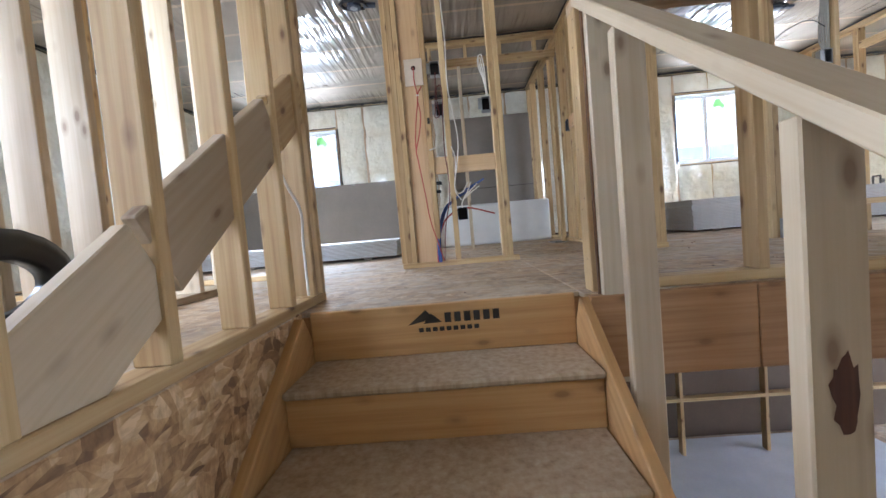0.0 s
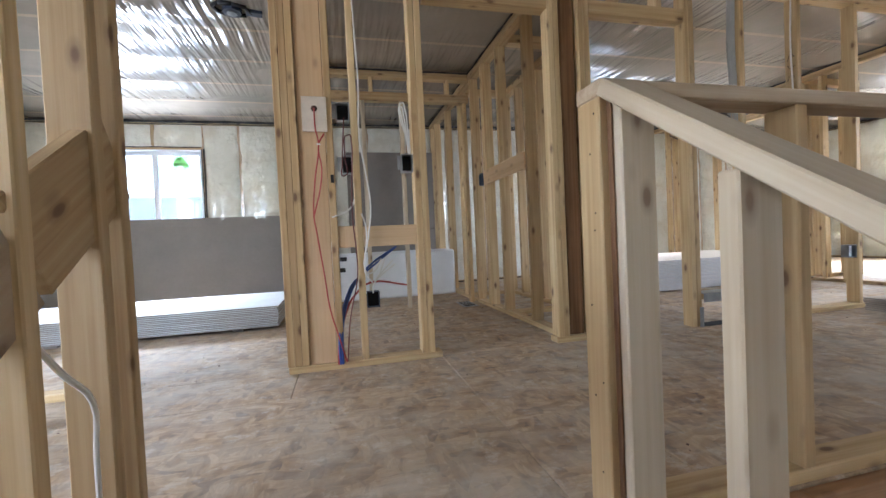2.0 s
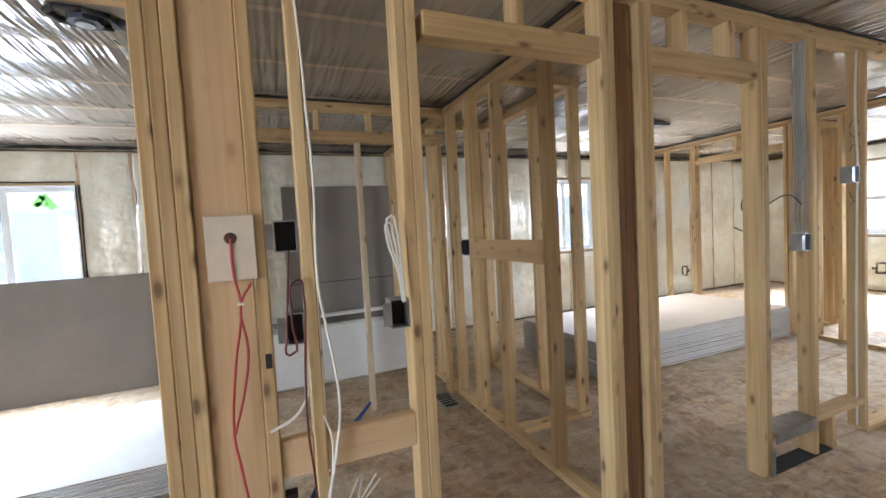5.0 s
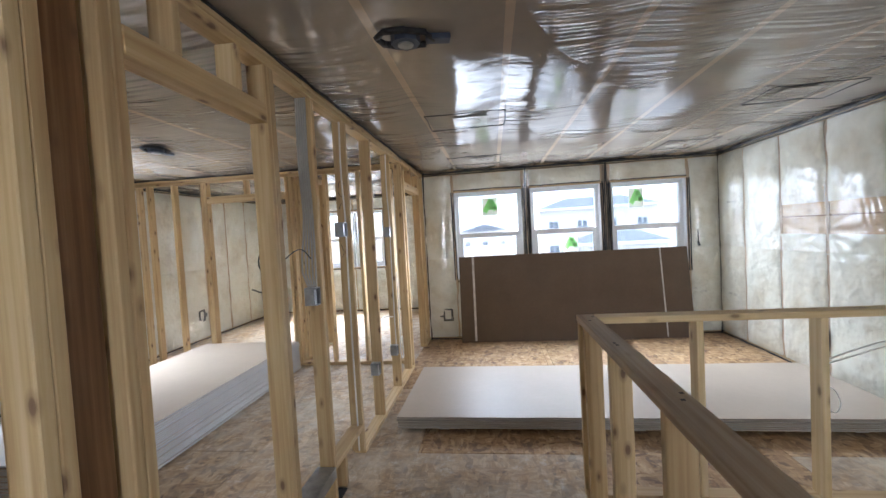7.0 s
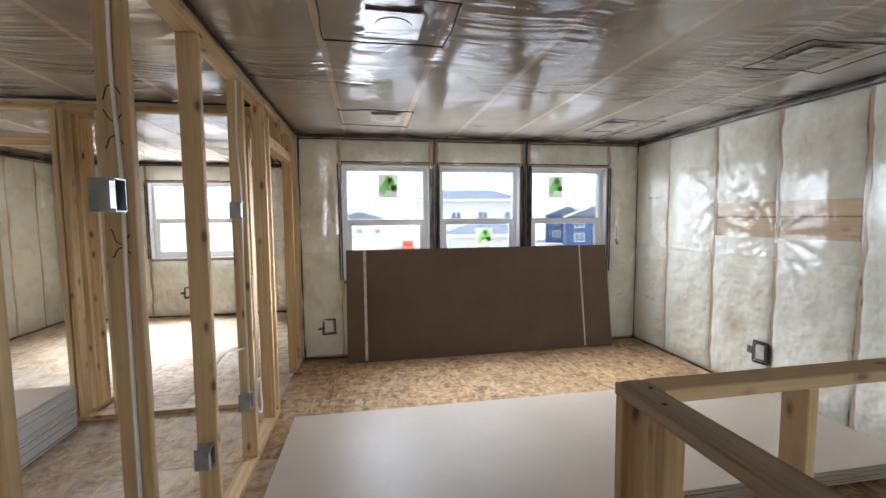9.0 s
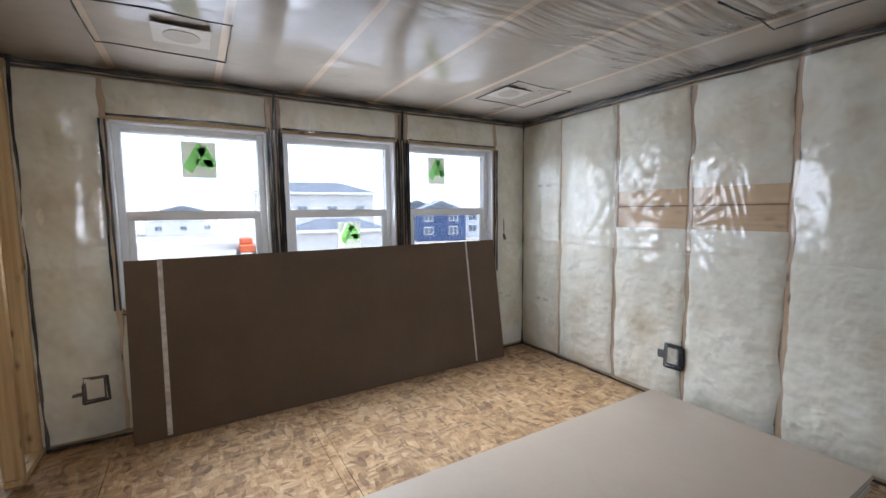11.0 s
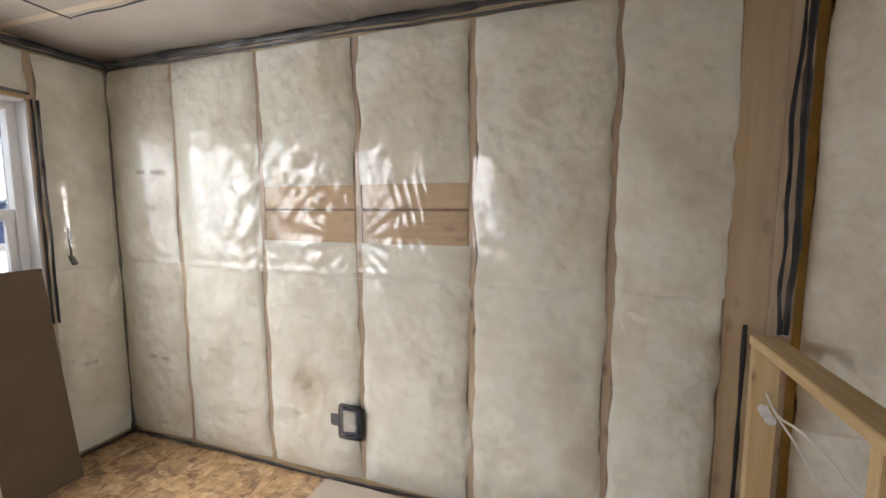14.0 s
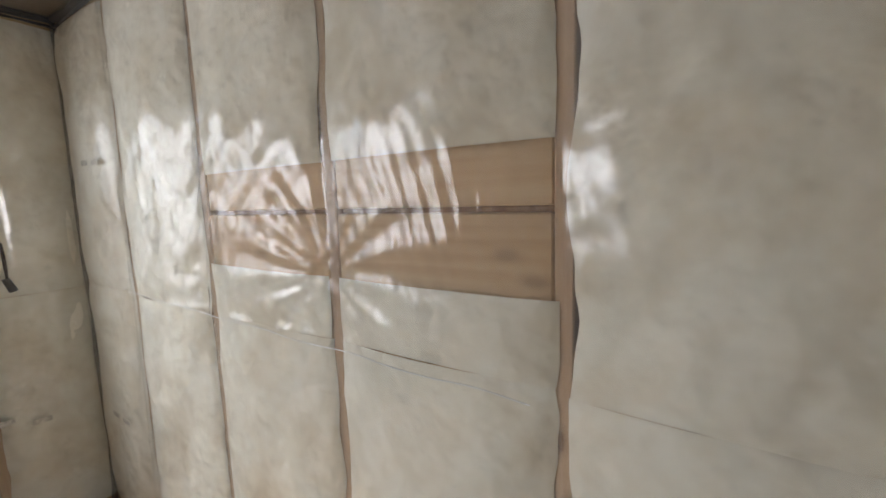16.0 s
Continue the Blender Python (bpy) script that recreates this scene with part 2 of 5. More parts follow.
def batt_mat():
    m, n, l, p = node_mat("fibreglass_batt", 0.9)
    v = coords(n)
    rnd = n.new("ShaderNodeObjectInfo").outputs["Random"]
    a = noise_tex(n, l, v, 2.6, 5, 0.62, None, arith(n, l, "MULTIPLY", rnd, 9.0))
    b = noise_tex(n, l, v, 26, 4, 0.6)
    c = ramp(n, l, a, [(0.26, (0.66, 0.565, 0.42)), (0.4, (0.77, 0.715, 0.595)), (0.52, (0.85, 0.825, 0.73)), (0.75, (0.9, 0.885, 0.81))])
    d = noise_tex(n, l, v, 8, 4, 0.55)
    c = blend(n, l, "MULTIPLY", 0.4, c, ramp(n, l, b, [(0.3, (0.82, 0.79, 0.74)), (0.6, (1, 1, 1))]))
    c = blend(n, l, "MULTIPLY", 0.3, c, ramp(n, l, d, [(0.3, (0.74, 0.7, 0.62)), (0.55, (1, 1, 1))]))
    l.new(c, p.inputs["Base Color"])
    h = arith(n, l, "ADD", noise_tex(n, l, v, 5.5, 2, 0.5), arith(n, l, "MULTIPLY", noise_tex(n, l, v, 17, 2, 0.5), 0.35))
    bump(n, l, p, h, 0.9, 0.05)
    return m


BATT = batt_mat()


def film_mat():
    """Clear polyethylene vapour barrier: mostly see-through, with a glossy wrinkled face."""
    m = bpy.data.materials.new("polyethylene_film")
    m.use_nodes = True
    n, l = m.node_tree.nodes, m.node_tree.links
    n.remove(n["Principled BSDF"])
    v = coords(n)
    fold = noise_tex(n, l, v, 3.0, 4, 0.55)
    fine = noise_tex(n, l, v, 22, 3, 0.5)
    b = n.new("ShaderNodeBump")
    b.inputs["Strength"].default_value, b.inputs["Distance"].default_value = 0.5, 0.012
    l.new(arith(n, l, "ADD", fold, arith(n, l, "MULTIPLY", fine, 0.05)), b.inputs["Height"])
    clear, gloss, haze = n.new("ShaderNodeBsdfTransparent"), n.new("ShaderNodeBsdfGlossy"), n.new("ShaderNodeBsdfDiffuse")
    gloss.inputs["Roughness"].default_value = 0.14
    haze.inputs["Color"].default_value = (0.8, 0.8, 0.77, 1)
    clear.inputs["Color"].default_value = (0.97, 0.98, 0.97, 1)
    l.new(b.outputs["Normal"], gloss.inputs["Normal"])
    fr = n.new("ShaderNodeLayerWeight")
    l.new(b.outputs["Normal"], fr.inputs["Normal"])
    sheen = arith(n, l, "ADD", arith(n, l, "MULTIPLY", arith(n, l, "POWER", fr.outputs["Facing"], 4.0), 0.5), 0.078)
    m1, m2 = n.new("ShaderNodeMixShader"), n.new("ShaderNodeMixShader")
    m1.inputs[0].default_value = 0.1
    l.new(clear.outputs[0], m1.inputs[1])
    l.new(haze.outputs[0], m1.inputs[2])
    l.new(sheen, m2.inputs[0])
    l.new(m1.outputs[0], m2.inputs[1])
    l.new(gloss.outputs[0], m2.inputs[2])
    l.new(m2.outputs[0], n["Material Output"].inputs["Surface"])
    return m


FILM = film_mat()


def ceiling_mat(name, col):
    m, n, l, p = node_mat(name, 0.1)
    v = coords(n)
    sx = n.new("ShaderNodeSeparateXYZ")
    l.new(v, sx.inputs[0])
    loose_end = arith(n, l, "MINIMUM", arith(n, l, "MULTIPLY", arith(n, l, "SUBTRACT", 4.6, sx.outputs[0]), 0.12), 0.12)
    area = ramp(n, l, arith(n, l, "ADD", noise_tex(n, l, v, 0.75, 2, 0.5), loose_end), [(0.5, (0.02, 0.02, 0.02)), (0.63, (1, 1, 1))])
    ridges = noise_tex(n, l, v, 1.0, 1, 0.5, (20, 1.3, 1))
    pocks = noise_tex(n, l, v, 9.0, 3, 0.55, (1.0, 0.6, 1))
    loose = noise_tex(n, l, v, 1.6, 2, 0.5)
    h = arith(n, l, "ADD", arith(n, l, "MULTIPLY", ridges, arith(n, l, "MULTIPLY", area, 1.3)), arith(n, l, "MULTIPLY", loose, 0.5))
    h = arith(n, l, "ADD", h, arith(n, l, "MULTIPLY", pocks, 0.13))
    c = ramp(n, l, noise_tex(n, l, v, 2.0, 4, 0.6), [(0.3, tuple(x * 0.82 for x in col)), (0.7, col)])
    l.new(c, p.inputs["Base Color"])
    p.inputs["IOR"].default_value = 1.8
    b = n.new("ShaderNodeBump")
    b.inputs["Strength"].default_value, b.inputs["Distance"].default_value = 0.8, 0.03
    l.new(h, b.inputs["Height"])
    l.new(b.outputs["Normal"], p.inputs["Normal"])
    return m


CEIL = ceiling_mat("ceiling_poly_film", (0.34, 0.298, 0.25))
CEIL_STRIP = ceiling_mat("ceiling_film_on_strapping", (0.5, 0.4, 0.3))


def glass_mat():
    m = bpy.data.materials.new("window_glass")
    m.use_nodes = True
    n, l = m.node_tree.nodes, m.node_tree.links
    n.remove(n["Principled BSDF"])
    clear, gloss, fr, mix = n.new("ShaderNodeBsdfTransparent"), n.new("ShaderNodeBsdfGlossy"), n.new("ShaderNodeFresnel"), n.new("ShaderNodeMixShader")
    gloss.inputs["Roughness"].default_value = 0.02
    fr.inputs["IOR"].default_value = 1.45
    clear.inputs["Color"].default_value = (0.52, 0.53, 0.545, 1)
    l.new(fr.outputs[0], mix.inputs[0])
    l.new(clear.outputs[0], mix.inputs[1])
    l.new(gloss.outputs[0], mix.inputs[2])
    l.new(mix.outputs[0], n["Material Output"].inputs["Surface"])
    return m


GLASS = glass_mat()
GROUND = plain_mat("bare_building_ground", (0.42, 0.37, 0.3), 0.95, 0.25, 0.12, 0, 0.4, 0.05)
ROAD = plain_mat("pale_road", (0.4, 0.39, 0.37), 0.9, 0.1, 0.3)
NAVY = plain_mat("navy_siding", (0.05, 0.08, 0.17), 0.6, 0.1, 1.0)
BEIGE = plain_mat("beige_siding", (0.6, 0.57, 0.52), 0.7, 0.08, 1.0)
TRIMW = plain_mat("white_house_trim", (0.75, 0.75, 0.74), 0.6, 0.04)
ROOF = plain_mat("grey_shingle_roof", (0.15, 0.16, 0.175), 0.9, 0.25, 4.0)
PANE = plain_mat("dark_house_pane", (0.12, 0.14, 0.16), 0.15, 0.1)
ORANGE = plain_mat("orange_machine_paint", (0.55, 0.11, 0.03), 0.45)

# ---- building helpers ----


def mesh_of(name, bm, material):
    me = bpy.data.meshes.new(name)
    bm.normal_update()
    bm.to_mesh(me)
    bm.free()
    for mt in material if isinstance(material, (list, tuple)) else [material]:
        me.materials.append(mt)
    return me


def part(name, bm, material, parent=None, label="", smooth=False):
    me = mesh_of(name, bm, material)
    if smooth:
        me.shade_smooth()
    ob = new(name, me)
    ob.parent = parent
    if label:
        ob["label"] = label
    return ob


def thing(name, label, category, group="", kind="", at=(0, 0, 0)):
    ob = new(name)
    ob.empty_display_size = 0.1
    ob.location = at
    return tagged(ob, label, category, group, kind)


def add_box(bm, x0, x1, y0, y1, z0, z1, bevel=0.0, mi=0):
    r = bmesh.ops.create_cube(bm, size=1.0)["verts"]
    for v in r:
        v.co = (x0 + (v.co.x + 0.5) * (x1 - x0), y0 + (v.co.y + 0.5) * (y1 - y0), z0 + (v.co.z + 0.5) * (z1 - z0))
    fs = {f for v in r for f in v.link_faces}
    for f in fs:
        f.material_index = mi
    if bevel:
        es = {e for v in r for e in v.link_edges}
        bmesh.ops.bevel(bm, geom=list(es), offset=bevel, segments=1, affect="EDGES")
    return bm


def box(name, ext, material, parent=None, label="", bevel=0.002):
    return part(name, add_box(bmesh.new(), *ext, bevel), material, parent, label)


def local(ob, parent):
    """Keep ob where it is in the world under a parent that stands at its own place."""
    ob.matrix_parent_inverse = Matrix.Translation(-Vector(parent.location))
    return ob


BEAMS = {}
AXIS_TURN = {0: Euler((0, radians(90), 0)).to_matrix().to_4x4(), 1: Euler((radians(-90), 0, 0)).to_matrix().to_4x4(), 2: Matrix.Identity(4)}


def beam_mesh(a, b, c, material):
    key = (round(a, 3), round(b, 3), round(c, 3), material.name)
    if key not in BEAMS:
        BEAMS[key] = mesh_of("lumber", add_box(bmesh.new(), -a / 2, a / 2, -b / 2, b / 2, -c / 2, c / 2, min(0.0035, a / 5, b / 5)), material)
    return BEAMS[key]


def lumber(name, parent, x0, x1, y0, y1, z0, z1, material=None, label=""):
    """A sawn piece; its grain runs along its longest side."""
    d = (x1 - x0, y1 - y0, z1 - z0)
    k = max(range(3), key=lambda i: d[i])
    turn = AXIS_TURN[k]
    size = [abs(sum(turn[i][j] * d[i] for i in range(3))) for j in range(3)]
    ob = new(name, beam_mesh(*size, material or WOOD))
    ob.matrix_basis = Matrix.Translation(((x0 + x1) / 2, (y0 + y1) / 2, (z0 + z1) / 2)) @ turn
    ob.parent = parent
    if label:
        ob["label"] = label
    return ob


def sloped(name, parent, a, b, wide, thick, material=None, label=""):
    """A piece from a to b; wide stands across the slope, thick lies sideways along x."""
    a, b = Vector(a), Vector(b)
    z = (b - a).normalized()
    x = Vector((1, 0, 0))
    y = z.cross(x).normalized()
    m = Matrix((x, y, z)).transposed().to_4x4()
    ob = new(name, beam_mesh(thick, wide, (b - a).length, material or WOOD))
    ob.matrix_basis = Matrix.Translation((a + b) / 2) @ m
    ob.parent = parent
    if label:
        ob["label"] = label
    return ob


def tube(name, pts, r, material, parent=None, label="", sides=6):
    cu = bpy.data.curves.new(name, "CURVE")
    cu.dimensions, cu.bevel_depth, cu.bevel_resolution, cu.resolution_u = "3D", r, 1, 4
    sp = cu.splines.new("BEZIER")
    sp.bezier_points.add(len(pts) - 1)
    for bp, q in zip(sp.bezier_points, pts):
        bp.co, bp.handle_left_type, bp.handle_right_type = q, "AUTO", "AUTO"
    tmp = bpy.data.objects.new(name, cu)
    scene.collection.objects.link(tmp)
    bpy.context.view_layer.update()
    me = bpy.data.meshes.new_from_object(tmp.evaluated_get(bpy.context.evaluated_depsgraph_get()))
    bpy.data.objects.remove(tmp)
    me.materials.clear()
    me.materials.append(material)
    me.shade_smooth()
    ob = new(name, me)
    ob.parent = parent
    if label:
        ob["label"] = label
    return ob


def wob(p, amp, seed, f=4.0):
    q = Vector(p) * f + Vector((seed * 3.1, seed * 1.7, seed * 0.9))
    return amp * noise.noise(q)


def bead(parent, a, b, r=0.012, seed=0, amp=0.008):
    """A smeared run of black sealant from a to b."""
    a, b = Vector(a), Vector(b)
    L = (b - a).length
    k = max(3, int(L / 0.05))
    bm = bmesh.new()
    ax = (b - a).normalized()
    u = ax.orthogonal().normalized()
    w = ax.cross(u)
    rings = []
    for i in range(k + 1):
        c = a + (b - a) * i / k
        jig = u * wob(c, amp, seed) + w * wob(c, amp, seed + 7)
        rr = r * (1 + 0.55 * wob(c, 1, seed + 3, 9))
        rings.append([bm.verts.new(c + jig + (u * math.cos(t) + w * math.sin(t)) * rr) for t in (0.4, 1.65, 2.9, 4.2, 5.4)])
    for p, q in zip(rings, rings[1:]):
        for j in range(5):
            bm.faces.new((p[j], p[(j + 1) % 5], q[(j + 1) % 5], q[j]))
    bm.faces.new(rings[0][::-1])
    bm.faces.new(rings[-1])
    return part("sealant_bead", bm, SEAL, parent, "black acoustic sealant", True)


S = 0.038
CEILING = 2.46
WALL_Y0, WALL_Y1 = 2.905, 2.994
SOUTH, EAST, NORTH, FAR_EAST, WEST = -1.13, 6.41, 6.8, 8.95, -4.05
WELL_E, WELL_N, WELL_W, STAIR_N = 2.77, 1.37, -0.64, 1.43


def side_map(side, plane):
    return {"S": lambda a, d, z: Vector((a, plane - d, z)), "N": lambda a, d, z: Vector((a, plane + d, z)),
            "E": lambda a, d, z: Vector((plane + d, a, z)), "W": lambda a, d, z: Vector((plane - d, a, z))}[side]


def span(side, plane, a0, a1, d0, d1, z0, z1):
    p, q = side_map(side, plane)(a0, d0, z0), side_map(side, plane)(a1, d1, z1)
    return min(p.x, q.x), max(p.x, q.x), min(p.y, q.y), max(p.y, q.y), min(p.z, q.z), max(p.z, q.z)


def batt(parent, side, plane, a0, a1, z0, z1, seed, bulge=0.042, step=0.045):
    """A soft batt swelling out between two studs, its flanges lapping unevenly over them."""
    P = side_map(side, plane)
    a0, a1 = a0 - 0.004, a1 + 0.004
    na, nz = max(6, int((a1 - a0) / step)), max(3, int((z1 - z0) / step))
    bm = bmesh.new()
    g = []
    for i in range(na + 1):
        row = []
        for j in range(nz + 1):
            w = j / nz
            u = 0.5 - 0.5 * math.cos(math.pi * (0.15 + 0.7 * i / na)) / math.cos(math.pi * 0.15)
            a, z = a0 + (a1 - a0) * u, z0 + (z1 - z0) * w
            end = min(1, (z1 - z0) * 9 * min(w, 1 - w))
            edge = max(0, math.sin(math.pi * u)) ** 0.5 * (0.45 + 0.55 * end ** 0.5)
            fat = 0.85 + 0.55 * wob((a, seed, z), 1, seed, 2.2)
            d = -0.003 - edge * (0.004 + bulge * fat) + edge * (wob((a, z, seed), 0.015, seed, 6) + wob((a, z, seed), 0.004, seed, 13))
            side_no = i // (na // 2 + 1) * 7
            shift = (0.008 if 0 < i < na else 0.02) * (wob((side_no, z, 2), 1, seed, 4) + 0.5 * wob((side_no, z, 5), 1, seed, 13))
            row.append(bm.verts.new(P(a + shift, d, z)))
        g.append(row)
    for i in range(na):
        for j in range(nz):
            bm.faces.new((g[i][j], g[i + 1][j], g[i + 1][j + 1], g[i][j + 1]))
    bmesh.ops.recalc_face_normals(bm, faces=bm.faces)
    return part("insulation_batt", bm, BATT, parent, "", True)


def film(parent, side, plane, a0, a1, z0, z1, seed, step=0.05, holes=(), gathers=(), bays=()):
    """Polyethylene sheet stretched over the studs, with slack folds. gathers: (along, height, depth, reach, folds) where it is pinched to the wall."""
    P = side_map(side, plane)
    na, nz = max(2, int((a1 - a0) / step)), max(2, int((z1 - z0) / step))
    bm = bmesh.new()
    g = {}
    for i in range(na + 1):
        for j in range(nz + 1):
            a, z = a0 + (a1 - a0) * i / na, z0 + (z1 - z0) * j / nz
            edge = min([abs(a - m) for m in bays] + [abs(z - z0) + 0.03, abs(z1 - z) + 0.03])
            d = -0.02 - 0.048 * min(1, edge / 0.2) ** 0.7 + wob((a, z * 0.6, seed), 0.005, seed, 3.2) + wob((a, z, seed), 0.003, seed + 5, 9)
            for pa, pz, deep, reach, folds in gathers:
                da, dz = a - pa, z - pz
                r = math.hypot(da, dz)
                if r < 4 * reach:
                    th = math.atan2(dz, da)
                    d += math.exp(-r / reach) * (deep * math.sin(th * folds + 3.5 * wob((a, z, 0), 1, seed, 3)) * min(1, r / 0.05) + 1.6 * deep)
            if gathers:
                pa, pz = gathers[0][:2]
                da, dz = a - pa, z - pz
                slack = math.exp(-(((da - 0.6) / 0.5) ** 2) - ((dz - 0.2) / 0.3) ** 2)
                d += slack * (0.0045 * math.sin(52 * (da * 0.8 + dz * 0.45) + 7 * wob((a, z, 1), 1, seed, 3.5)) + wob((a * 1.8, z * 0.8, 4), 0.008, seed, 12))
                board = math.exp(-(((da + 0.3) / 0.34) ** 4) - ((dz - 0.13) / 0.19) ** 4)
                d += board * 0.0032 * math.sin(118 * (da - 0.28 * dz) + 4 * wob((a, z, 6), 1, seed, 5))
                d -= 0.007 * math.exp(-((z - 1.2 - wob((a, 3, 0), 0.02, seed, 2)) / 0.011) ** 2) * min(1, max(0, (a - 4.3) / 0.3))
                d += wob((a, z, 9), 0.0016, seed, 24)
            else:
                d += 0.012 * math.sin(a * 41 + 5 * wob((a, z, 2), 1, seed, 1.3)) * (0.5 + wob((a, z * 0.7, 5), 1, seed, 1.7))
            g[i, j] = bm.verts.new(P(a, d, z))
    for i in range(na):
        for j in range(nz):
            a, z = a0 + (a1 - a0) * (i + 0.5) / na, z0 + (z1 - z0) * (j + 0.5) / nz
            if any(h[0] < a < h[1] and h[2] < z < h[3] for h in holes):
                continue
            q = (g[i, j], g[i + 1, j], g[i + 1, j + 1], g[i, j + 1])
            bm.faces.new(q[::-1] if side in "SE" else q)
    return part("vapour_barrier", bm, FILM, parent, "clear wrinkled polyethylene sheet", True)


def insulated_wall(name, label, side, plane, a0, a1, z0, z1, studs, openings=(), seed=0, beads=True, poly=True, gathers=(), step=0.05, boards=None):
    """Exterior wall: sheathing, studs and plates with batts between them, film over all. studs: (from, to). openings: (a0, a1, z0, z1)."""
    wall = thing(name, label, "wall", kind="structure")
    cuts = sorted(openings)
    bm = bmesh.new()
    edge = a0 - 0.15
    for o in cuts:
        add_box(bm, *span(side, plane, edge, o[0], 0.141, 0.17, z0 - 0.06, z1 + 0.049))
        add_box(bm, *span(side, plane, o[0], o[1], 0.141, 0.17, z0 - 0.06, o[2]))
        add_box(bm, *span(side, plane, o[0], o[1], 0.141, 0.17, o[3], z1 + 0.049))
        edge = o[1]
    add_box(bm, *span(side, plane, edge, a1 + 0.15, 0.141, 0.17, z0 - 0.06, z1 + 0.049))
    part("sheathing", bm, OSB, wall)
    lumber("bottom_plate", wall, *span(side, plane, a0, a1, 0.001, 0.14, z0, z0 + S))
    lumber("top_plate", wall, *span(side, plane, a0, a1, 0.001, 0.14, z1 - 2 * S, z1))
    zb, zt = z0 + S, z1 - 2 * S
    for s0, s1 in studs:
        inside = [o for o in cuts if s0 > o[0] - 0.01 and s1 < o[1] + 0.01]
        if inside:
            o = inside[0]
            lumber("cripple_stud", wall, *span(side, plane, s0, s1, 0, 0.139, zb, o[2] - S))
            lumber("cripple_stud", wall, *span(side, plane, s0, s1, 0, 0.139, o[3] + S, zt))
        else:
            lumber("stud", wall, *span(side, plane, s0, s1, 0, 0.139, zb, zt), PLY if s1 - s0 > 0.1 else LIT_STUD)
    for o in cuts:
        lumber("rough_sill", wall, *span(side, plane, o[0], o[1], 0.001, 0.14, o[2] - S, o[2]))
        lumber("window_header", wall, *span(side, plane, o[0], o[1], 0.001, 0.14, o[3], o[3] + S))
    marks = sorted(studs)
    soft = 0.025 if gathers else 0.045
    ends = [a0] + [m for s in marks for m in s] + [a1]
    for k in range(0, len(ends), 2):
        b0, b1 = ends[k], ends[k + 1]
        if b1 - b0 < 0.06:
            continue
        hit = [o for o in cuts if b0 > o[0] - 0.02 and b1 < o[1] + 0.02]
        if hit:
            for q0, q1 in ((zb, hit[0][2] - S), (hit[0][3] + S, zt)):
                if q1 - q0 > 0.06:
                    batt(wall, side, plane, b0, b1, q0, q1, seed + k)
        else:
            split = z0 + 1.18 + 0.03 * wob((b0, seed, 1), 1, seed)
            lo, hi = zb, split
            if boards and boards[0] - 0.05 < b0 < boards[1] - 0.1:
                batt(wall, side, plane, b0, b1, split, boards[2] + 0.01, seed + k + 2, 0.03, soft)
                hi = boards[3] - 0.02
            batt(wall, side, plane, b0, b1, lo, split, seed + k, 0.042, soft)
            batt(wall, side, plane, b0, b1, hi, zt, seed + k + 1, 0.042, soft)
    if poly:
        film(wall, side, plane, a0 + 0.01, a1 - 0.01, z0 + 0.012, z1 - 0.015, seed, step, [(o[0] - 0.02, o[1] + 0.02, o[2] - 0.02, o[3] + 0.02) for o in cuts], gathers, [(s[0] + s[1]) / 2 for s in studs] + [a0, a1])
    if beads:
        P = side_map(side, plane)
        bead(wall, P(a0 + 0.02, -0.026, z0 + 0.015), P(a1 - 0.02, -0.026, z0 + 0.015), 0.009, seed)
        bead(wall, P(a0 + 0.02, -0.02, z1 - 0.03), P(a1 - 0.02, -0.02, z1 - 0.03), 0.018, seed + 1, 0.01)
        bead(wall, P(a0 + 0.02, -0.016, z1 - 0.062), P(a1 - 0.02, -0.016, z1 - 0.062), 0.007, seed + 2, 0.008)
        for k, o in enumerate(cuts):
            for (x0, y0), (x1, y1) in (((o[0], o[2]), (o[0], o[3])), ((o[1], o[2]), (o[1], o[3])), ((o[0], o[3]), (o[1], o[3])), ((o[0], o[2]), (o[1], o[2]))):
                ox, oz = (0.035 if x0 == o[1] else -0.035) if x0 == x1 else 0, (0.03 if y0 == o[3] else -0.03) if y0 == y1 else 0
                bead(wall, P(x0 + ox, -0.026, y0 + oz), P(x1 + ox, -0.026, y1 + oz), 0.008, seed + k + 11, 0.007)
                if x0 == x1:
                    bead(wall, P(x0 + ox * 0.25, -0.02, y0), P(x1 + ox * 0.25, -0.02, y1), 0.007, seed + k + 17, 0.005)
    return wall


